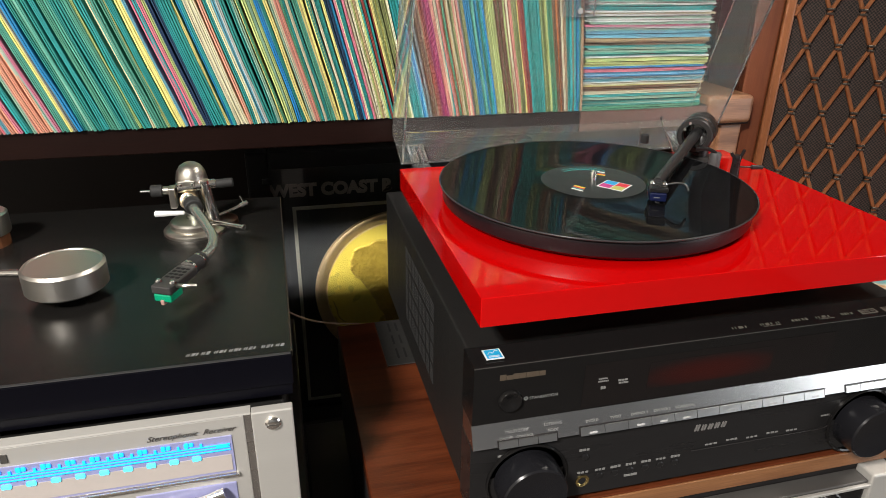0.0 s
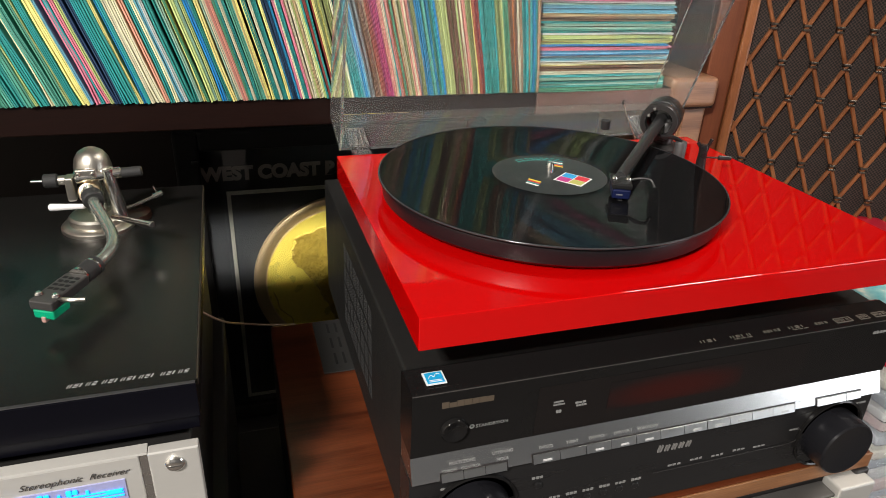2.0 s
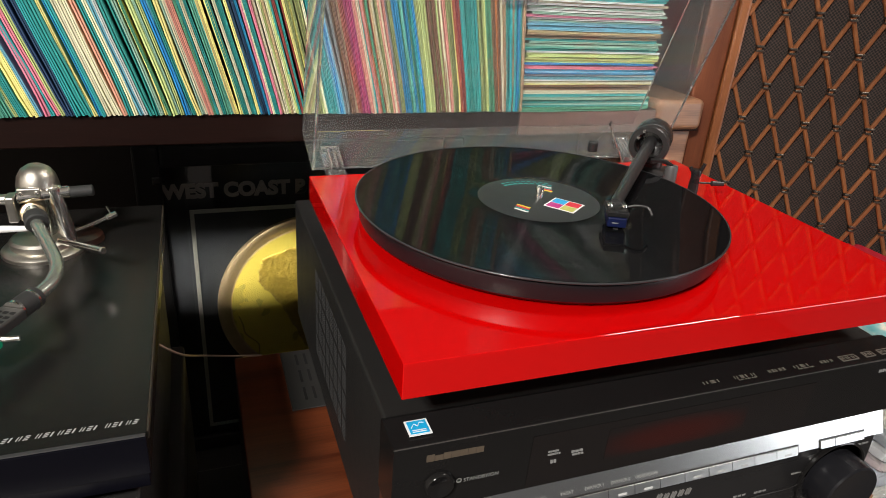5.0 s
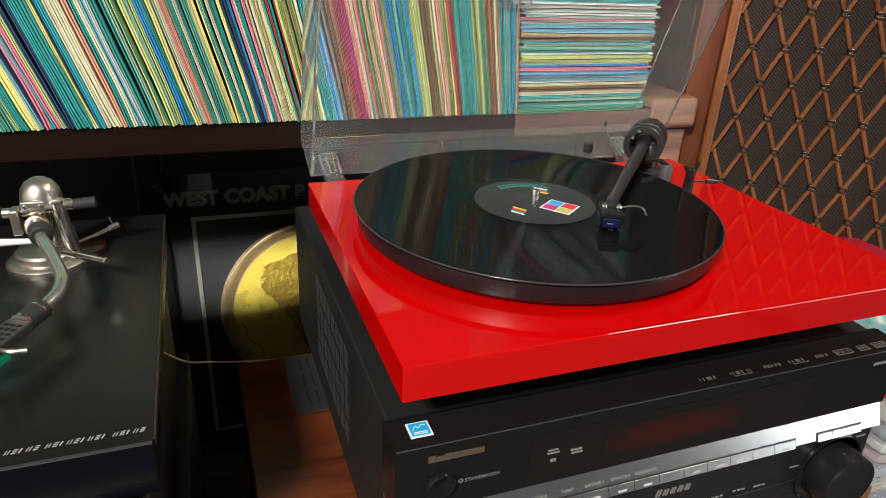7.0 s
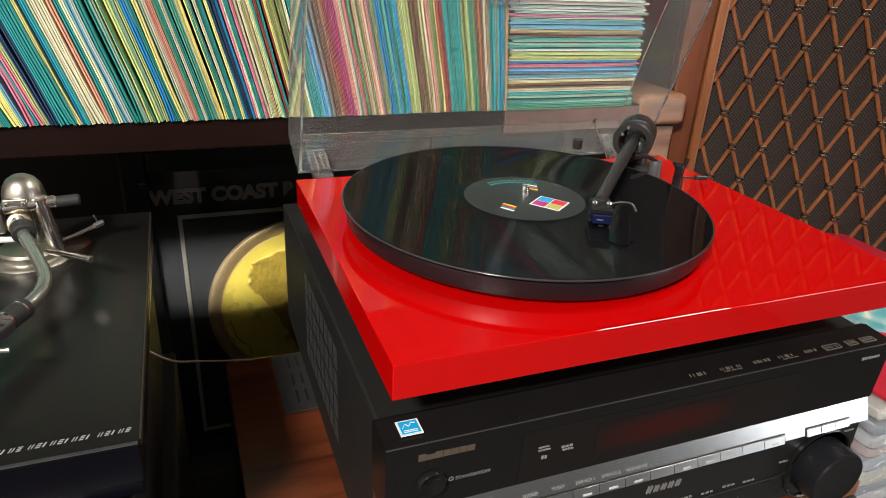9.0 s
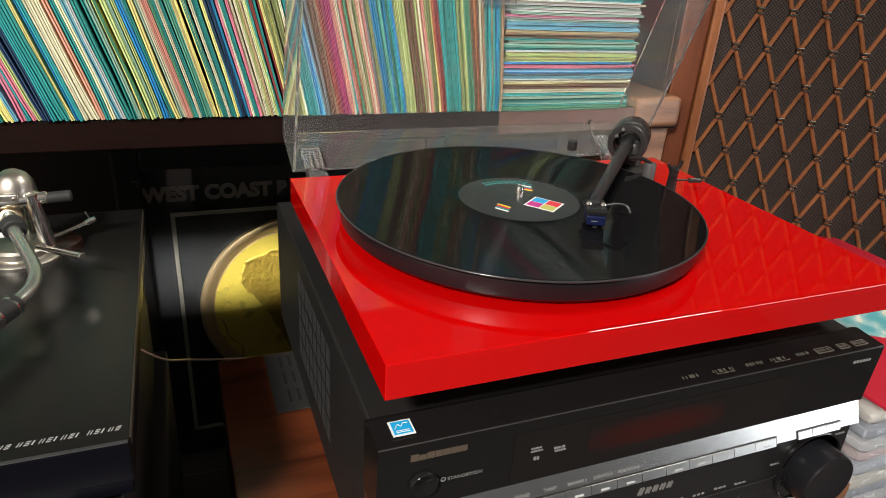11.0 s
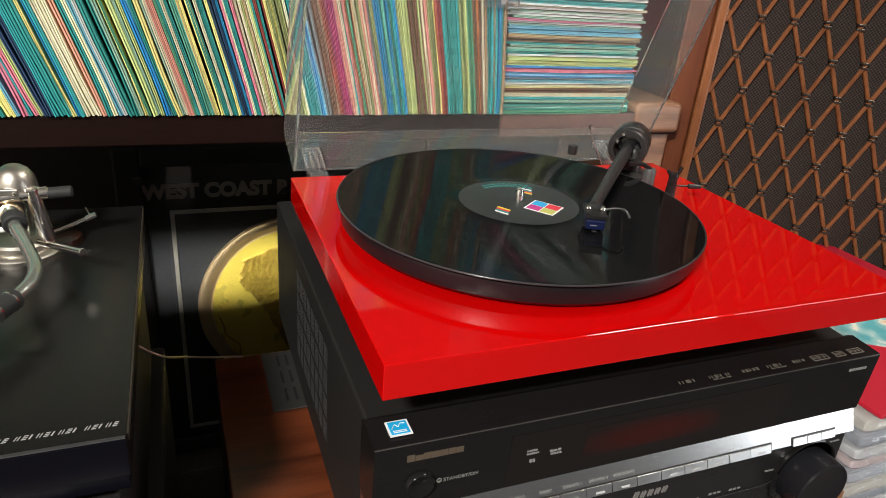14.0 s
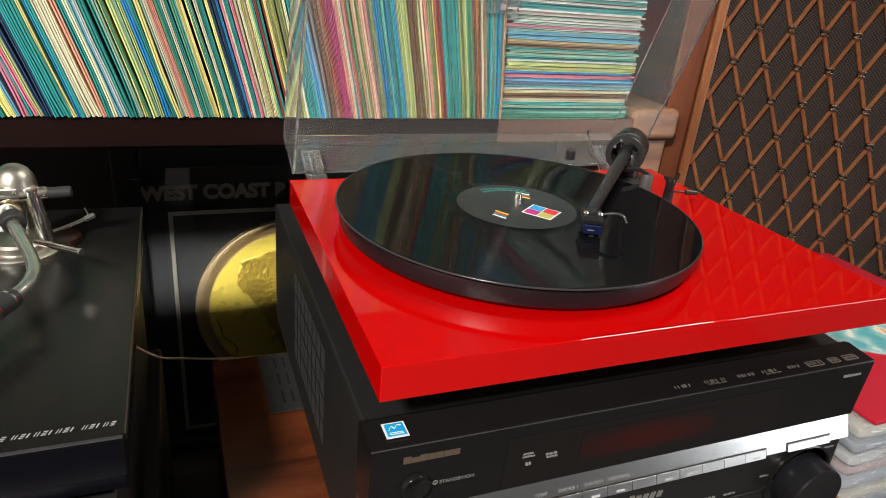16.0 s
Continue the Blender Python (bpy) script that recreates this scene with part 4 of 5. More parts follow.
on_label("print_square", 0.0005, 0.0105, -0.0345, -0.0235, INKS["red"], 38)
LZ -= 0.0002
for k, c in enumerate(("yellow", "red", "teal", "white")):
    on_label("print_stripe", -0.006 + k * 0.001, 0.006 + k * 0.001, -0.026 - k * 0.003, -0.0240 - k * 0.003, INKS[c], -55)
    on_label("print_stripe", -0.006 + k * 0.001, 0.006 + k * 0.001, -0.024 - k * 0.003, -0.0220 - k * 0.003, INKS[c], 138)
for k in range(9):
    on_label("print_stripe", -0.0018, 0.0018, 0.036, 0.0385, INKS["teal"], -42 + k * 8)
    on_label("print_stripe", -0.0016, 0.0016, 0.041, 0.0430, INKS["teal"], -36 + k * 7)

# tonearm
PV, HS = Vector((0.3355, 0.263, 1.0355)), Vector((0.2035, 0.1200, 1.0335))
arm_dir = (HS - PV).normalized()
side = arm_dir.cross(Vector((0, 0, 1))).normalized()
arm = part("tonearm", rod(PV - arm_dir * 0.015, HS, 0.0062, 0.0046, 24), mat("carbon_arm", (0.03, 0.03, 0.031), 0.32, 0.2, 90, 0.3, 0.1, 900), TT, "straight dark carbon tonearm", 40)
part("bearing_ring", turned([(0.0188, -0.006), (0.0200, -0.004), (0.0200, 0.004), (0.0188, 0.006), (0.0140, 0.006), (0.0135, 0.004), (0.0135, -0.004), (0.0140, -0.006), (0.0188, -0.006)], PV, arm_dir, 48), M_BLACK, arm, "black bearing ring", 40)
part("counterweight", turned([(0.012, 0.012), (0.0185, 0.014), (0.0198, 0.017), (0.0198, 0.036), (0.0182, 0.039), (0.006, 0.040)], PV, -arm_dir, 40), mat("grey_weight", (0.07, 0.07, 0.07), 0.25, 0.7, 60, 0.2), arm, "dark grey counterweight", 40)
part("bearing_screw", rod(PV + side * 0.006 + Vector((0, 0, 0.0145)) + arm_dir * 0.0055, PV + side * 0.006 + Vector((0, 0, 0.0145)) + arm_dir * 0.0085, 0.0016, seg=12), M_CHROME, arm)
part("bearing_screw", rod(PV + side * 0.011 + Vector((0, 0, 0.007)) + arm_dir * 0.0055, PV + side * 0.011 + Vector((0, 0, 0.007)) + arm_dir * 0.0085, 0.0016, seg=12), M_CHROME, arm)
hd = Vector((-0.42, -0.90, -0.05)).normalized()
hs_ = hd.cross(Vector((0, 0, 1))).normalized()
HM = Matrix.Translation(HS) @ Matrix((-hs_, -hd, (-hs_).cross(-hd))).transposed().to_4x4()


def head(b, bevel=0.0006):
    bm = box(*b, bevel)
    bmesh.ops.transform(bm, matrix=HM, verts=bm.verts)
    return bm


shell = part("headshell", head((-0.008, 0.008, -0.020, 0.004, -0.0022, 0.0018), 0.0008), M_FASCIA, arm, "slim black headshell")
for sx in (-0.0055, 0.0055):
    part("screw", rod(HM @ Vector((sx, -0.008, 0.0016)), HM @ Vector((sx, -0.008, 0.0042)), 0.0023, 0.0019, 16, round_=0.0006), M_CHROME, shell)
    part("wire_pin", rod(HM @ Vector((sx * 0.7, 0.004, -0.004)), HM @ Vector((sx * 0.7, 0.009, -0.004)), 0.0008, seg=10), M_CHROME, shell)
cart = part("cartridge", head((-0.0072, 0.0072, -0.0205, -0.002, -0.0105, -0.0024), 0.0012), mat("blue_cartridge", (0.006, 0.010, 0.045), 0.3, 0, 60, 0.2), arm, "dark blue phono cartridge")
part("print_line", head((-0.004, 0.001, -0.0207, -0.0203, -0.0070, -0.0062), 0), M_GREYINK, cart)
part("stylus", head((-0.002, 0.002, -0.020, -0.012, -0.0145, -0.0118), 0.0005), M_RUBBER, cart)
part("finger_lift", tube([HM @ Vector((0.007, -0.006, 0.001)), HM @ Vector((0.016, -0.007, 0.0035)), HM @ Vector((0.023, -0.0085, 0.003)), HM @ Vector((0.026, -0.0125, -0.001))], 0.0010, 8), M_BLACK, arm)
# arm base, rest and anti-skating
base = part("arm_base", turned([(0.021, 0), (0.0225, 0.002), (0.0225, 0.008), (0.017, 0.010), (0.010, 0.011), (0.010, 0.030), (0.008, 0.034)], (PV.x + 0.012, PV.y + 0.004, 1.0), seg=40), M_BLACK, TT, "black tonearm base", 40)
part("arm_post", turned([(0.0062, 0), (0.0062, 0.020), (0.0054, 0.022), (0, 0.022)], (0.346, 0.2345, 1.0), seg=28), mat("grey_post", (0.09, 0.09, 0.09), 0.45, 0.2, 60, 0.2), base, "", 40)
part("lift_platform", tube([(0.346, 0.2345, 1.0215), (0.338, 0.238, 1.0255), (0.325, 0.243, 1.026)], 0.0022, 8), M_FASCIA, base)
part("arm_rest", turned([(0.0060, 0), (0.0050, 0.004), (0.0042, 0.020), (0.0050, 0.024), (0.0042, 0.027), (0, 0.027)], (0.352, 0.206, 1.0), seg=20), M_FASCIA, TT, "black tonearm rest", 40)
part("rest_clip", tube([(0.346, 0.209, 1.029), (0.348, 0.207, 1.0255), (0.352, 0.206, 1.0245), (0.356, 0.205, 1.0265), (0.358, 0.204, 1.033)], 0.0018, 8), M_FASCIA, TT)
part("lift_lever", rod((0.352, 0.206, 1.014), (0.371, 0.200, 1.014), 0.0009, seg=8), M_BLACK, TT)
part("lever_knob", rod((0.368, 0.2010, 1.014), (0.380, 0.1970, 1.014), 0.0026, 0.0022, 14, round_=0.0006), M_BLACK, TT)
part("antiskate_rod", tube([(0.345, 0.315, 1.0), (0.340, 0.318, 1.012), (0.333, 0.322, 1.027), (0.3285, 0.325, 1.039)], 0.0007, 6), M_DULL, TT)
part("antiskate_hook", tube([(0.3285, 0.325, 1.039), (0.3275, 0.325, 1.0415), (0.330, 0.325, 1.043)], 0.0012, 6), M_RUBBER, TT)

# raised lid: hinged at the rear edge, opened to about 70 degrees
LID, WALL, LEN, TH = radians(69.5), 0.0646, 0.335, 0.003
LX0, LX1 = 0.0075, 0.4166
lid = part("dust_cover", box(LX0, LX1, 0, LEN, WALL - TH, WALL, 0.0008), M_ACRYLIC, TT, "clear acrylic dust cover, raised")
LM = Matrix.Translation((0, 0.3458, 0.995)) @ Matrix(((1, 0, 0, 0), (0, -math.cos(LID), math.sin(LID), 0), (0, math.sin(LID), math.cos(LID), 0), (0, 0, 0, 1)))
lid_base = base_of(TT)


def lidbox(b, bevel=0.0006):
    bm = box(*b, bevel)
    bmesh.ops.transform(bm, matrix=LM, verts=bm.verts)
    bmesh.ops.recalc_face_normals(bm, faces=bm.faces)
    return bm


bm = lidbox((LX0, LX1, 0, LEN, WALL - TH, WALL), 0.0012)
bmesh.ops.translate(bm, verts=bm.verts, vec=-lid_base)
bm.to_mesh(lid.data)
bm.free()
lid.visible_shadow = False
for nm, b in (("side_wall", (LX0, LX0 + TH, 0.0, LEN, 0.0, WALL - TH - 0.0002)), ("side_wall", (LX1 - TH, LX1, 0.0, LEN, 0.0, WALL - TH - 0.0002)), ("rear_wall", (LX0 + TH + 0.0002, LX1 - TH - 0.0002, 0.0, TH, 0.0, WALL - TH - 0.0002)), ("front_wall", (LX0 + TH + 0.0002, LX1 - TH - 0.0002, LEN - TH, LEN, 0.0, WALL - TH - 0.0002))):
    o = part(nm, lidbox(b), M_ACRYLIC, lid)
    o.visible_shadow = False
for hx in (0.0195, 0.366):
    hin = part("hinge", lidbox((hx + 0.001, hx + 0.018, -0.0035, -0.0002, -0.002, 0.027), 0.001), M_HINGE, lid, "clear plastic lid hinge")
    part("hinge_clip", lidbox((hx, hx + 0.019, 0.0032, 0.0048, -0.004, 0.029), 0.0006), M_HINGE, lid)
    for rx in (0.0, 0.0172):
        part("hinge_rib", lidbox((hx + rx, hx + rx + 0.0018, 0.0049, 0.0085, -0.006, 0.029), 0.0006), M_HINGE, lid)
    part("hinge_rib", lidbox((hx + 0.0060, hx + 0.0080, 0.0049, 0.0100, -0.008, 0.024), 0.0008), M_HINGE, lid)
    part("hinge_rib", lidbox((hx + 0.0115, hx + 0.0135, 0.0049, 0.0100, -0.008, 0.024), 0.0008), M_HINGE, lid)
    part("hinge_head", lidbox((hx + 0.0020, hx + 0.0170, 0.0049, 0.0075, 0.0262, 0.029), 0.0006), M_HINGE, lid)
    part("hinge_foot", box(hx + 0.001, hx + 0.020, 0.3148, 0.344, 0.984, 0.9975, 0.002), M_HINGE, TT)
part("antiskate_weight", turned([(0.0046, 0), (0.0050, 0.0006), (0.0050, 0.0095), (0.0044, 0.0101), (0, 0.0101)], (0.2925, 0.298, 1.0195), seg=28), M_RUBBER, TT, "small black hanging weight", 40)
part("antiskate_thread", tube([(0.2925, 0.298, 1.0295), (0.305, 0.305, 1.033), (0.3285, 0.325, 1.041)], 0.00015, 5), M_RUBBER, TT)


# ---- wood-cased receiver underneath ----
low = thing("wood_cased_receiver", (0.18, 0.17, 0.63), "walnut-cased vintage receiver with a silver front under the black one", "receiver")
WX0, WX1, WYB = -0.078, 0.445, 0.345
part("case_top", box(WX0, WX1, 0.001, WYB, 0.772, 0.7885, 0.0015), M_WALNUT, low, "red-brown walnut case top")
# front edge as a lit copy of the walnut, light put into its colour
part("case_front", box(WX0, WX1, -0.0012, 0.0008, 0.7722, 0.7882, 0.0006), wood("lit_walnut_edge", (0.13, 0.048, 0.017), (0.34, 0.155, 0.065), 0, 0.4, 0.1, 9), low, "walnut front edge, toned lighter for the light on it")
# sides black rather than walnut: the shade on them is put into the colour
part("case_side", box(WX0, WX0 + 0.016, -0.004, WYB, 0.64, 0.7715, 0.0015), M_BLACK, low)
part("case_side", box(WX1 - 0.016, WX1, -0.004, WYB, 0.64, 0.7715, 0.0015), M_BLACK, low)
part("chassis", box(WX0 + 0.0165, WX1 - 0.0165, 0.006, WYB - 0.005, 0.645, 0.7715), M_BLACK, low)
part("faceplate", box(0.40, WX1 - 0.004, -0.016, 0.005, 0.645, 0.768, 0.002), M_FACE, low, "silver end of the faceplate")
part("faceplate", box(WX0 + 0.004, 0.3995, -0.012, 0.005, 0.645, 0.755, 0.002), M_GLOSS, low, "black glass dial panel")
part("trim_strip", box(WX0 + 0.004, 0.3995, -0.0165, -0.0128, 0.7545, 0.7580, 0.0008), M_FACE, low, "thin silver trim")
part("top_lip", box(WX0 + 0.004, 0.3995, -0.0125, 0.005, 0.7555, 0.7600, 0.001), mat("grey_lip", (0.10, 0.095, 0.09), 0.4, 0.3), low)
for kx in (0.365, 0.345, 0.30):
    part("tuning_knob", turned([(0.012, 0), (0.012, 0.008), (0.0105, 0.012), (0.004, 0.012), (0, 0.0115)], (kx, -0.012, 0.735 if kx > 0.36 else 0.738), (0, -1, 0), 36), M_CHROME, low, "", 35)
for k in range(9):
    part("dial_mark", box(0.235 + k * 0.008, 0.240 + k * 0.008, -0.0132, -0.0121, 0.733, 0.738), M_CYANLIT, low, "lit blue dial figure")
for fx, fy in ((-0.05, 0.03), (0.41, 0.03), (-0.05, 0.31), (0.41, 0.31)):
    part("foot", rod((fx, fy, 0.63), (fx, fy, 0.641), 0.015), M_RUBBER, low)
M_VENT = mat("vent_grey", (0.024, 0.023, 0.022), 0.55, 0.0, 60, 0.2, 0.1, 900)
vent = part("vent_plate", box(-0.031, 0.12, 0.240, 0.341, 0.7888, 0.7905, 0.0008), M_VENT, low, "black slotted vent plate in the case top")
M_SLOT = mat("slot_dark", (0.002, 0.002, 0.002), 0.9)
for i in range(3):
    for j in range(2):
        yy, xs = 0.253 + i * 0.030, -0.0165 + j * 0.0090
        part("vent_slot", box(xs, xs + 0.0026, yy, yy + 0.020, 0.7903, 0.7909), M_SLOT, vent)


# ---- silver receiver with the black turntable on it ----
sil = thing("silver_stereo_receiver", (-0.4, 0.2, 0.765), "vintage silver stereo receiver with a glowing blue dial", "receiver")
SY = 0.022
part("chassis", box(-0.62, -0.142, SY + 0.006, 0.39, 0.775, 0.905, 0.002), M_STEEL_BLACK, sil)
part("faceplate", box(-0.640, -0.172, SY, SY + 0.0055, 0.775, 0.9118, 0.0008), M_FACE, sil, "brushed silver faceplate")
part("top_lip", extruded([(SY - 0.0006, 0.9122), (SY - 0.0002, 0.9136), (SY + 0.008, 0.9142), (SY + 0.008, 0.9122)], -0.640, -0.167), M_FACE, sil)
part("end_plate", box(-0.1665, -0.1365, SY - 0.003, SY + 0.0055, 0.773, 0.9145, 0.001), M_FACE, sil, "silver end plate with a screw")
part("groove", box(-0.1718, -0.1668, SY + 0.001, SY + 0.005, 0.775, 0.9120), M_SILVER, sil)
scr = part("screw", turned([(0.0058, 0), (0.0058, 0.0012), (0.0045, 0.0026), (0.002, 0.003), (0, 0.003)], (-0.1515, SY - 0.003, 0.904), (0, -1, 0), 24), M_CHROME, sil, "polished screw", 40)
part("screw_slot", box(-0.1555, -0.1475, SY - 0.0064, SY - 0.0056, 0.9035, 0.9045), M_DARKINK, scr)
# panel's violet-blue base colour stands in for the glow of the lit figures
dial = part("dial_panel", box(-0.620, -0.182, SY - 0.0008, SY + 0.001, 0.862, 0.8960, 0.0003), M_DIALGLASS, sil, "lit dial window")
part("dial_paper", box(-0.618, -0.184, SY - 0.0012, SY - 0.0005, 0.8645, 0.8790), mat("dial_cream", (0.50, 0.45, 0.42), 0.5, 0, 40, 0.08), dial)
for lz in (0.8888, 0.8864, 0.8838):
    part("scale_line", box(-0.62, -0.184, SY - 0.0018, SY - 0.001, lz, lz + 0.0006), M_CYANLIT, dial)
for k in range(16):
    cxk = -0.2120 - k * 0.0157
    for d, hz in ((-0.0036, 0.0), (-0.0002, 0.0008)):
        part("scale_figure", box(cxk + d, cxk + d + 0.0030, SY - 0.0018, SY - 0.001, 0.8905 + hz, 0.8948 - hz * 0.4, 0.0007, seg=2), M_CYANLIT, dial, "lit blue dial figure")
    part("scale_figure", box(cxk + 0.0005, cxk + 0.0068, SY - 0.0018, SY - 0.001, 0.8778, 0.8815, 0.0010, seg=2), M_CYANPALE, dial, "pale lit dial figure")
    part("scale_tick", box(cxk + 0.0072, cxk + 0.0088, SY - 0.0018, SY - 0.001, 0.8894, 0.8925), M_CYANLIT, dial)
part("scale_word", box(-0.194, -0.185, SY - 0.0018, SY - 0.001, 0.8862, 0.8882), M_CYANLIT, dial)
part("lower_trim", box(-0.62, -0.180, SY - 0.003, SY + 0.001, 0.8585, 0.8612, 0.0008), M_CHROME, sil)
bm = bmesh.new()
for k in range(7):
    box(-0.372 + k * 0.0065, -0.3675 + k * 0.0065, SY - 0.0008, SY + 0.001, 0.8995, 0.9065, 0, bm)
part("name_badge", bm, M_DARKINK, sil, "dark name badge")
lettering("script_words", "Stereophonic  Receiver", pose(-0.2400, SY - 0.0006, 0.9000, 90), 0.0064, M_DARKINK, sil, 0.5)
part("lever_recess", box(-0.255, -0.183, SY - 0.001, SY + 0.002, 0.822, 0.852, 0.0008), M_DIALGLASS, sil)
part("tuning_lever", tube([(-0.245, SY - 0.004, 0.838), (-0.215, SY - 0.006, 0.842), (-0.192, SY - 0.006, 0.848)], 0.004, 12), M_CHROME, sil, "curved chrome tuning handle", 40)
for fx, fy in ((-0.59, 0.06), (-0.17, 0.06), (-0.59, 0.35), (-0.17, 0.35)):
    part("foot", rod((fx, fy, 0.765), (fx, fy, 0.776), 0.015), M_RUBBER, sil)

BT = thing("black_turntable", (-0.4, 0.21, 0.905), "black turntable with a silver curved tonearm on the silver receiver", "turntable")
M_PLB = mat("black_turntable_skin", (0.0085, 0.008, 0.0075), 0.25, 0, 10, 0.35, 0.05, 1400, spec=0.3)
part("plinth", box(-0.62, -0.134, 0.036, 0.388, 0.925, 0.9515, 0.0008), M_PLB, BT, "satin black plinth")
M_NAVY = mat("dark_navy_edge", (0.0025, 0.0025, 0.0048), 0.35, 0, 10, 0.3, 0.03, 1000, spec=0.1)
M_EDGE = mat("grey_edge_line", (0.030, 0.030, 0.031), 0.5, 0, 90, 0.5)
part("front_edge", box(-0.62, -0.1342, 0.0345, 0.0358, 0.9255, 0.9508, 0.0004), M_NAVY, BT)
part("edge_trim", box(-0.62, -0.1345, 0.0347, 0.0375, 0.9512, 0.9519, 0.0003), M_EDGE, BT, "thin grey edge line")
# brassy highlight along the side edge, painted as a thin strip
part("side_trim", box(-0.1342, -0.1330, 0.04, 0.386, 0.946, 0.9512, 0.0003), mat("brass_glint", (0.035, 0.028, 0.020), 0.5, 0.3, 60, 0.3), BT, "thin brownish strip standing in for the edge's brassy highlight")
part("base", box(-0.60, -0.15, 0.06, 0.37, 0.912, 0.9149), M_NAVY, BT)
part("lower_plinth", box(-0.62, -0.1352, 0.0362, 0.387, 0.9150, 0.9249, 0.0006), M_NAVY, BT, "dark navy lower plinth")
for fx, fy in ((-0.57, 0.09), (-0.18, 0.09), (-0.57, 0.34), (-0.18, 0.34)):
    part("foot", rod((fx, fy, 0.905), (fx, fy, 0.9125), 0.016), M_RUBBER, BT)
# maker's line as plain slim strokes, word by word
bm, bx = bmesh.new(), -0.2090
for word in (5, 9, 5):
    strokes(word, bx, 0.0472, 0.9518, 0.0035, 0.0034, 0.35, 0.0005, bm)
    bx += word * 0.0035 + 0.0022
part("maker_line", bm, mat("dim_white_ink", (0.34, 0.34, 0.335), 0.5, 0, 60, 0.1), BT, "printed maker's line")

# S-shaped tonearm with its column
AB = Vector((-0.223, 0.297, 0.9515))
part("arm_base", turned([(0.031, 0), (0.031, 0.003), (0.029, 0.005), (0.024, 0.006), (0.024, 0.011), (0.022, 0.013), (0.012, 0.014)], AB, seg=56), M_DULL, BT, "round nickel tonearm base", 35)
part("column", turned([(0.0095, 0.012), (0.0095, 0.045), (0.0085, 0.047)], AB + Vector((0.002, 0.004, 0)), seg=36), M_GREYTUBE, BT, "", 35)
dome = part("pivot_dome", turned([(0.0135, 0.046), (0.0150, 0.047), (0.0158, 0.051), (0.0156, 0.056), (0.0140, 0.0635), (0.0105, 0.069), (0.0055, 0.0722), (0, 0.0730)], AB + Vector((0.003, 0.006, 0)), seg=48), M_DULL, BT, "domed pivot housing", 40)
part("dome_band", turned([(0.0159, 0.0485), (0.0166, 0.0490), (0.0166, 0.0520), (0.0159, 0.0525)], AB + Vector((0.003, 0.006, 0)), seg=48), M_CHROME, dome, "", 40)
part("dome_plate", box(AB.x - 0.009, AB.x + 0.008, AB.y - 0.0125, AB.y - 0.0085, AB.z + 0.050, AB.z + 0.0585, 0.0012), M_DULL, dome)
for sx in (-0.006, 0.005):
    part("screw", rod(AB + Vector((sx, -0.0123, 0.0545)), AB + Vector((sx, -0.0142, 0.0545)), 0.0017, 0.0014, 14, round_=0.0004), M_CHROME, dome)
part("side_bracket", box(AB.x - 0.0195, AB.x - 0.0125, AB.y - 0.008, AB.y + 0.006, AB.z + 0.028, AB.z + 0.050, 0.0014), M_DULL, BT, "small nickel bracket")
part("bearing_cup", turned([(0.0085, 0.0), (0.0092, 0.002), (0.0092, 0.008), (0.0078, 0.010), (0.005, 0.0105)], AB + Vector((0.0, -0.008, 0.036)), (0, -0.9, 0.35), 32), mat("worn_brass", (0.62, 0.50, 0.33), 0.3, 1.0, 90, 0.3, 0.05), BT, "worn brass bearing cup", 40)
part("yoke_post", rod(AB + Vector((0.0215, -0.006, 0.010)), AB + Vector((0.0155, -0.006, 0.0570)), 0.0058, 0.0058, 20, round_=0.001), M_CHROME, BT, "", 40)
part("yoke_bridge", rod(AB + Vector((-0.010, -0.010, 0.0500)), AB + Vector((0.027, -0.004, 0.0520)), 0.0046, 0.0050, 24, round_=0.001), M_CHROME, BT, "", 40)
part("bias_knob", rod(AB + Vector((0.026, -0.004, 0.051)), AB + Vector((0.044, -0.004, 0.052)), 0.0046, 0.0046, 20, round_=0.0008), M_RUBBER, BT, "black ribbed knob", 40)
part("side_stub", rod(AB + Vector((-0.014, 0, 0.046)), AB + Vector((-0.026, 0, 0.046)), 0.0042, seg=18, round_=0.001), M_DULL, BT, "", 40)
part("side_weight", rod(AB + Vector((-0.0255, 0, 0.046)), AB + Vector((-0.037, 0, 0.046)), 0.0062, seg=24, round_=0.001), M_RUBBER, BT, "small black side weight", 40)
part("side_pin", rod(AB + Vector((-0.037, 0, 0.046)), AB + Vector((-0.047, 0, 0.046)), 0.0012, seg=10), M_CHROME, BT)
part("pivot_block", rod(AB + Vector((0.0, 0.014, 0.044)), AB + Vector((0.001, -0.020, 0.037)), 0.0082, 0.0072, 24, round_=0.001), M_DULL, BT, "", 40)
P1 = Vector((-0.2222, 0.279, 0.9945))
parm = part("tonearm", tube([P1, (-0.2150, 0.255, 0.990), (-0.2035, 0.224, 0.986), (-0.1955, 0.199, 0.982), (-0.1960, 0.181, 0.979), (-0.2020, 0.168, 0.9765), (-0.2060, 0.1605, 0.9755)], 0.0047, 16, smooth_steps=10), M_GREYTUBE, BT, "curved grey metal tonearm tube", 60)
part("arm_collar", rod((-0.2185, 0.268, 0.9925), (-0.2158, 0.258, 0.9905), 0.0085, 0.0085, 28, round_=0.001), M_RUBBER, parm, "black rubber collar", 40)
C1, C2 = Vector((-0.2035, 0.1650, 0.9765)), Vector((-0.2120, 0.1480, 0.9762))
part("head_collar", rod(C1, C2, 0.0072, 0.0072, 28, round_=0.0008), M_RUBBER, parm, "black collar", 40)
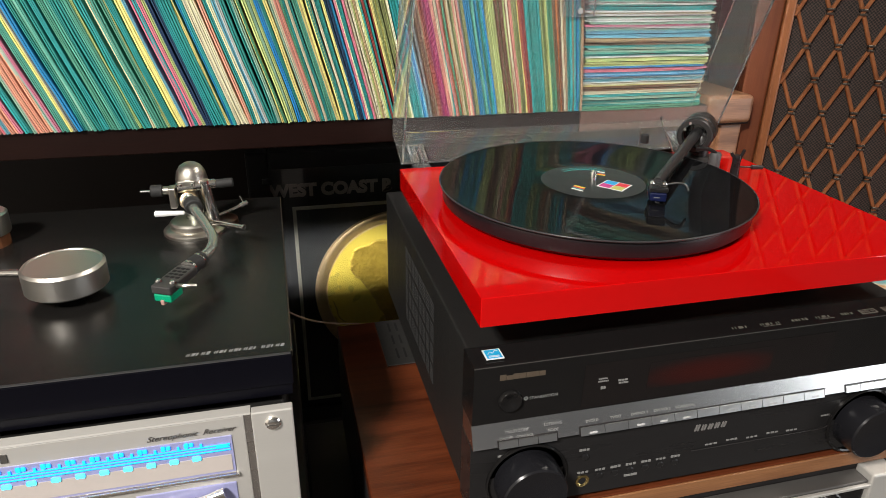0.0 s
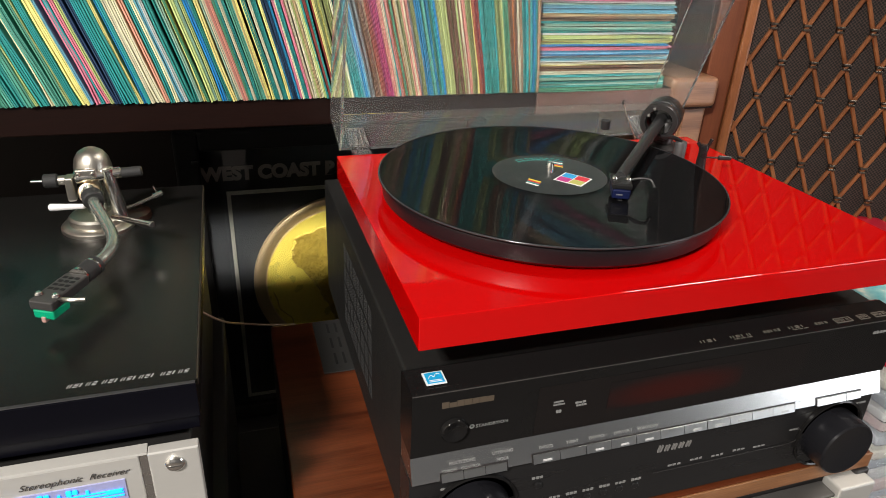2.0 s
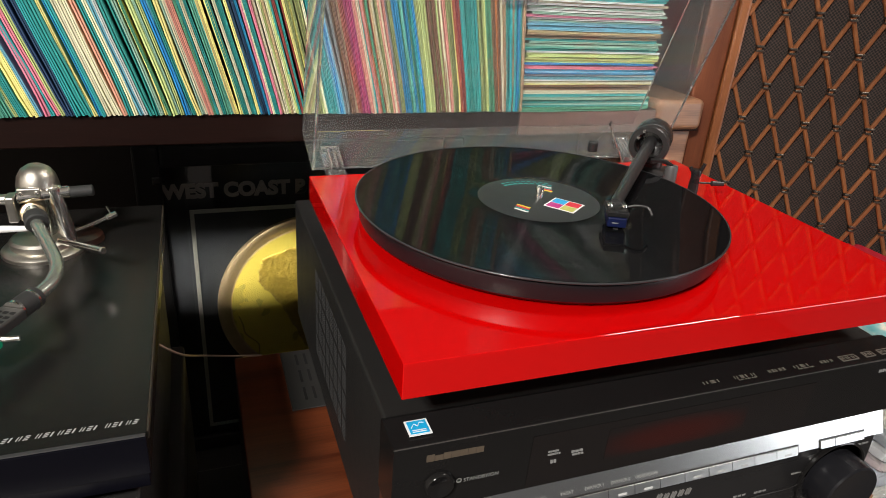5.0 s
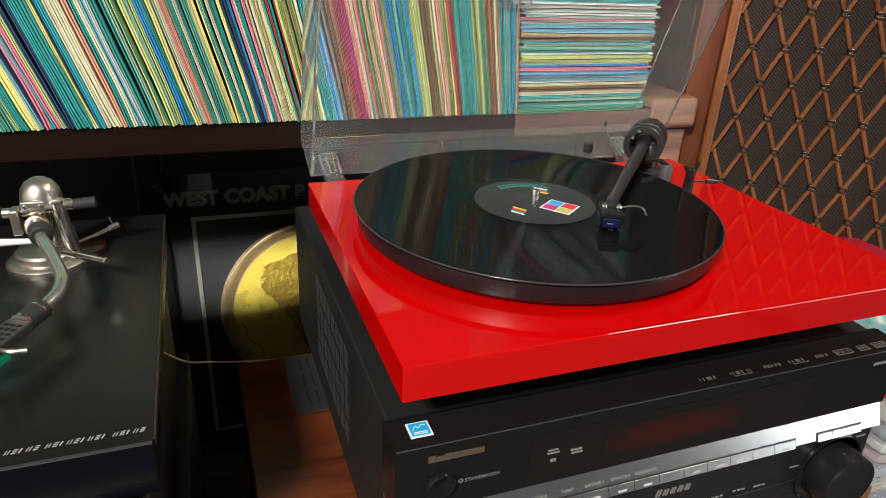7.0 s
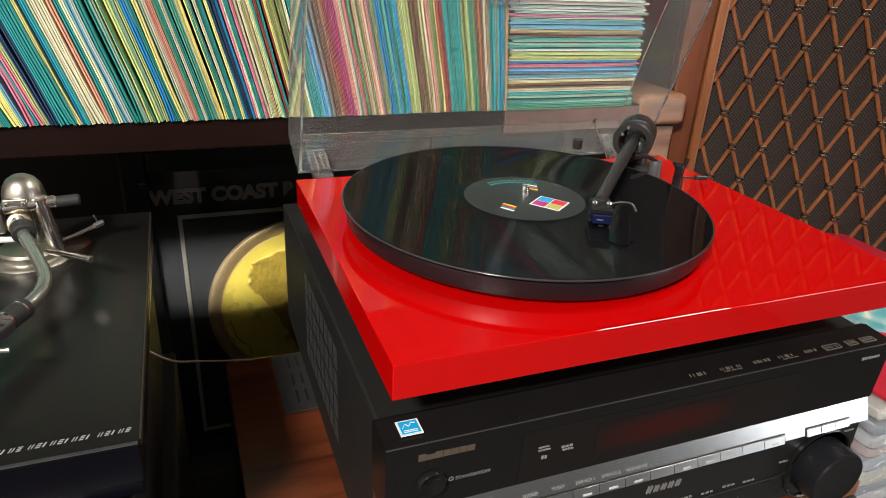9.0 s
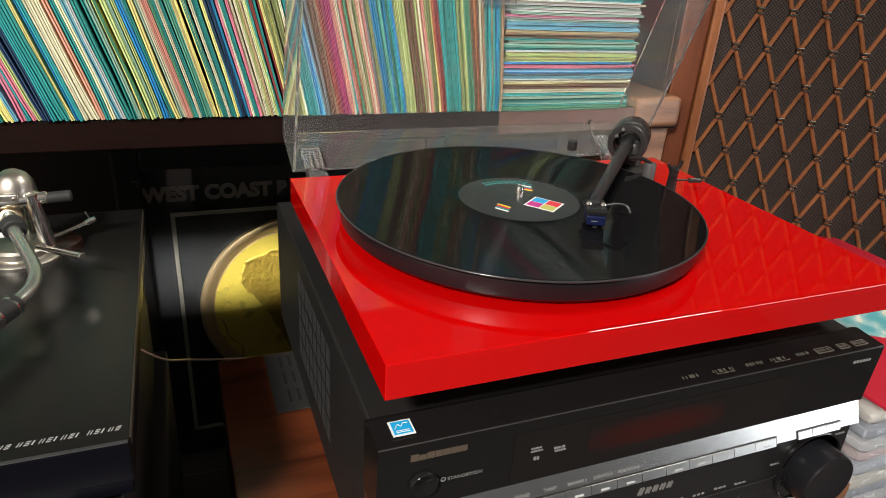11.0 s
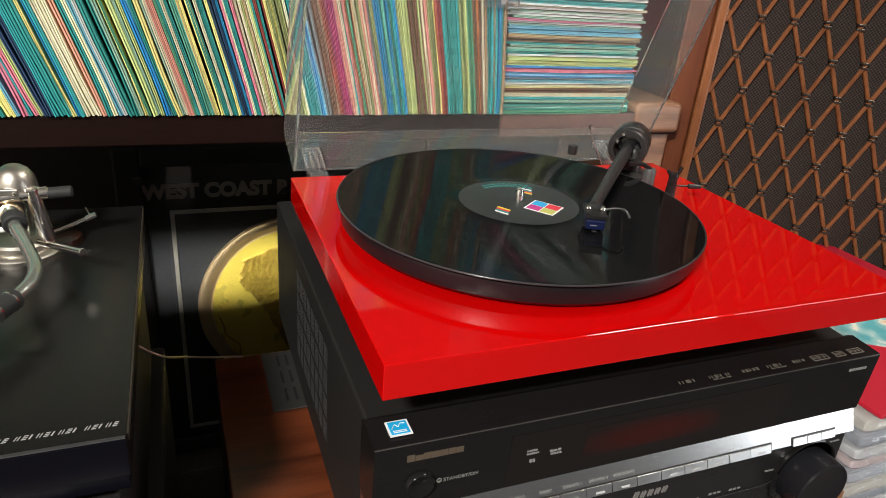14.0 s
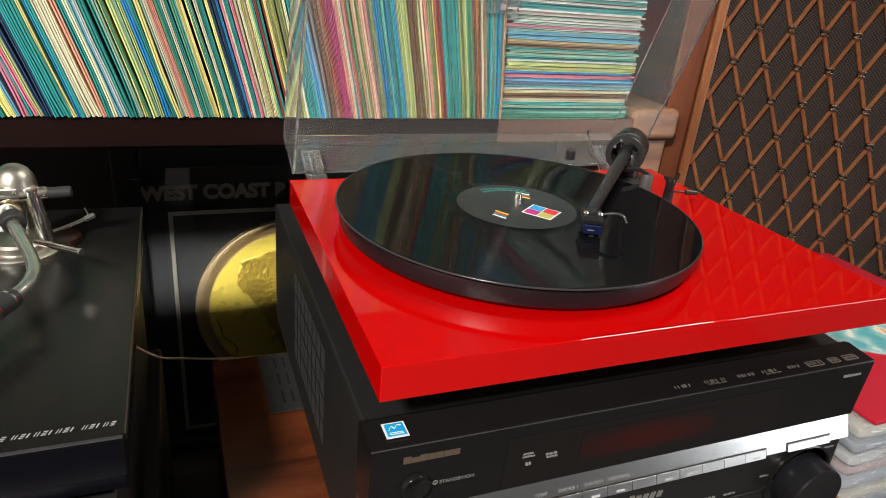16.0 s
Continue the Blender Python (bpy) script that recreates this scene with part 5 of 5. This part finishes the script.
part("collar_ring", rod(C1 + (C2 - C1) * 0.25, C1 + (C2 - C1) * 0.34, 0.0075, seg=28), M_CHROME, parm, "", 40)
part("collar_ring", rod(C2, C2 + (C2 - C1).normalized() * 0.0022, 0.0075, seg=28), M_CHROME, parm, "", 40)
bd = (C2 - C1).normalized()
bs = bd.cross(Vector((0, 0, 1))).normalized()
BM = Matrix.Translation(C2 + bd * 0.002) @ Matrix((-bs, -bd, (-bs).cross(-bd))).transposed().to_4x4()


def bhead(b, bevel=0.0006):
    bm = box(*b, bevel)
    bmesh.ops.transform(bm, matrix=BM, verts=bm.verts)
    return bm


hshell = part("headshell", bhead((-0.0085, 0.0085, -0.0395, 0.0, -0.0036, 0.0036), 0.0012), mat("grey_black_shell", (0.04, 0.038, 0.037), 0.42, 0, 60, 0.2, 0.1, 900), parm, "black slotted headshell")
for i in range(4):
    for j in range(3):
        part("slot", bhead((-0.006 + j * 0.0045, -0.0028 + j * 0.0045, -0.008 - i * 0.0052, -0.0055 - i * 0.0052, 0.0030, 0.0039), 0), M_SLOT, hshell)
for sx in (-0.0062, 0.0062):
    part("screw", rod(BM @ Vector((sx, -0.0315, 0.0034)), BM @ Vector((sx, -0.0315, 0.0060)), 0.0026, 0.0020, 16, round_=0.0006), M_CHROME, hshell)
part("finger_lift", tube([BM @ Vector((0.0085, -0.030, 0.001)), BM @ Vector((0.017, -0.033, 0.0035)), BM @ Vector((0.026, -0.029, 0.003))], 0.0017, 8), M_DULL, parm)
gcart = part("cartridge", bhead((-0.0075, 0.0078, -0.0390, -0.022, -0.0105, -0.0038), 0.0012), mat("green_cartridge", (0.0, 0.32, 0.16), 0.35, 0, 60, 0.15), parm, "bright green cartridge")
part("stylus_holder", bhead((-0.0016, 0.0016, -0.0400, -0.034, -0.0128, -0.0085), 0.0006), mat("pink_stylus", (0.45, 0.26, 0.22), 0.5), gcart)
# levers round the base
part("cue_lever", tube([AB + Vector((0.020, 0.010, 0.010)), AB + Vector((0.034, 0.018, 0.0125)), AB + Vector((0.050, 0.028, 0.0160))], 0.0017, 10), M_CHROME, BT, "thin chrome cueing lever")
part("cue_tip", rod(AB + Vector((0.046, 0.0255, 0.0150)), AB + Vector((0.054, 0.030, 0.0170)), 0.0027, seg=14, round_=0.0006), M_CHROME, BT)
part("cue_pin", rod(AB + Vector((0.0505, 0.028, 0.016)), AB + Vector((0.0470, 0.030, 0.0245)), 0.0008, seg=8), M_CHROME, BT)
part("lock_lever", rod(AB + Vector((0.018, -0.030, 0.020)), AB + Vector((0.054, -0.070, 0.0265)), 0.0026, 0.0030, 14, round_=0.0006), M_CHROME, BT, "short chrome lever", 40)
part("flat_lever", rod(AB + Vector((-0.006, -0.010, 0.024)), AB + Vector((-0.036, -0.006, 0.0235)), 0.0022, 0.0034, 14, round_=0.0012), M_WHITE, BT, "pale flat lever", 40)
part("amber_base", turned([(0.020, 0), (0.019, 0.005), (0.012, 0.007)], AB + Vector((0.024, 0.016, 0)), seg=32), mat("amber_plastic", (0.022, 0.008, 0.004), 0.3), BT, "", 40)

M_BRUSHED = mat("brushed_weight", (0.66, 0.63, 0.58), 0.38, 1.0, 60, 0.06, 0.025, 1500)
# silver weight on its short rod, and the drum behind it
wt = part("round_weight", turned([(0.030, 0), (0.0325, 0.002), (0.0325, 0.020), (0.0305, 0.0225), (0.029, 0.0225), (0.0285, 0.0218), (0, 0.0218)], (-0.3135, 0.168, 0.9600), seg=64), M_BRUSHED, BT, "round brushed silver weight", 35)
part("weight_stem", rod((-0.3135, 0.168, 0.9515), (-0.3135, 0.168, 0.960), 0.012), M_RUBBER, wt)
part("weight_rod", rod((-0.343, 0.173, 0.973), (-0.42, 0.19, 0.973), 0.0032, seg=16), M_CHROME, BT)
part("rear_drum", turned([(0.022, 0), (0.023, 0.002), (0.023, 0.020), (0.021, 0.022), (0, 0.022)], (-0.418, 0.300, 0.964), seg=48), M_BRUSHED, BT, "", 35)
part("drum_foot", rod((-0.418, 0.300, 0.9515), (-0.418, 0.300, 0.9642), 0.020), mat("brown_drum", (0.16, 0.06, 0.025), 0.35), BT)

# thin wire between the two stacks
solid("speaker_wire", tube([(-0.1425, 0.262, 0.868), (-0.133, 0.262, 0.860), (-0.121, 0.268, 0.849), (-0.105, 0.315, 0.8155), (-0.08, 0.335, 0.798), (-0.05, 0.3385, 0.792)], 0.0011, 8), mat("wire_jacket", (0.35, 0.24, 0.19), 0.35, 0.1), "thin brown twin speaker wire hanging between the stacks", "cable", smooth=60)

# ---- plastic-sleeved albums beside the receivers ----
zz = 0.66
for k in range(26):
    h = 0.0135 + 0.0040 * ((k * 37) % 10) / 10
    y0 = 0.004 + 0.004 * ((k * 53) % 10) / 10
    x0 = 0.452 + 0.006 * ((k * 71) % 10) / 10
    al = thing("album", (x0 + 0.157, y0 + 0.157, zz), "twelve-inch album in a clear plastic outer sleeve", "album", "albums in the pile")
    tint = [(0.76, 0.78, 0.80), (0.44, 0.49, 0.56), (0.85, 0.80, 0.70), (0.60, 0.65, 0.72), (0.82, 0.64, 0.64)][k % 5]
    part("cover", box(x0 + 0.006, x0 + 0.310, y0 + 0.006, y0 + 0.312, zz + 0.002, zz + h * 0.55, 0.0008, seg=1), bpy.data.materials.get("cover_%d" % (k % 5)) or mat("cover_%d" % (k % 5), tint, 0.5, 0, 20, 0.3), al)
    pl = part("plastic_sleeve", box(x0, x0 + 0.314, y0, y0 + 0.316, zz, zz + h * 0.96, h * 0.44, seg=3), M_PLASTIC, al, "crinkled clear plastic")
    zz += h
    if zz > 0.846:
        break
M_PICTURE = mat("teal_picture", (0.16, 0.42, 0.45), 0.3)
nt = M_PICTURE.node_tree
pn = nt.nodes.new("ShaderNodeTexNoise")
pn.inputs["Scale"].default_value = 30
pn.inputs["Detail"].default_value = 4
pc = nt.nodes.new("ShaderNodeTexCoord")
pr = nt.nodes.new("ShaderNodeValToRGB")
for pos, c in ((0.38, (0.10, 0.38, 0.42)), (0.5, (0.30, 0.52, 0.52)), (0.56, (0.75, 0.72, 0.62)), (0.62, (0.75, 0.42, 0.18)), (0.72, (0.04, 0.08, 0.09))):
    e = pr.color_ramp.elements.new(pos)
    e.color = (*c, 1)
pr.color_ramp.elements.remove(pr.color_ramp.elements[0])
pr.color_ramp.elements.remove(pr.color_ramp.elements[-1])
nt.links.new(pc.outputs["Object"], pn.inputs[0])
nt.links.new(pn.outputs[0], pr.inputs[0])
nt.links.new(pr.outputs[0], nt.nodes["Principled BSDF"].inputs["Base Color"])
M_REDCOVER = mat("red_cover", (0.45, 0.012, 0.03), 0.35, 0, 12, 0.1)
topal = thing("album", (0.63, 0.19, zz), "red album cover with a round teal picture on the pile", "album", "albums in the pile")
cov = part("cover", spun(box(0.462, 0.776, 0.012, 0.326, zz, zz + 0.004, 0.0008, seg=1), 2, (0.6, 0.17, zz)), M_REDCOVER, topal, "shiny red cover")
part("picture_disc", turned([(0.108, 0), (0.108, 0.0006), (0.020, 0.0006)], (0.632, 0.190, zz + 0.004), seg=64), M_PICTURE, cov, "teal and orange round picture")
part("picture_centre", turned([(0.0195, 0), (0.0195, 0.0006), (0, 0.0006)], (0.632, 0.190, zz + 0.004), seg=40), M_BLACK, cov)
part("picture_patch", turned([(0.03, 0), (0.022, 0.0005), (0, 0.0005)], (0.655, 0.245, zz + 0.0045), seg=9), mat("orange_patch", (0.7, 0.42, 0.2), 0.5), cov)
side = solid("side_cabinet", box(0.449, 0.80, 0.0, 0.34, 0.0, 0.659, 0.003), M_SHELF, "low dark wooden cabinet under the album pile", "cabinet")

# plastic tag clipped to the shelf above
tag = thing("plastic_tag", (0.243, 0.405, 1.150), "small clear plastic card holder hanging before the singles", "card holder")
part("card_pocket", box(0.2225, 0.2615, 0.4037, 0.4053, 1.155, 1.31, 0.0004), M_HINGE, tag)
part("pocket_rim", box(0.221, 0.263, 0.4033, 0.4055, 1.1530, 1.1549, 0.0005), M_PLASTIC, tag, "pale welded rim")
for rx in (0.221, 0.2617):
    part("pocket_rim", box(rx, rx + 0.0013, 0.4033, 0.4055, 1.1550, 1.31, 0.0004), M_PLASTIC, tag, "pale welded rim")
part("rivet", rod((0.243, 0.4035, 1.160), (0.243, 0.402, 1.160), 0.0035, seg=16), M_GREYINK, tag)
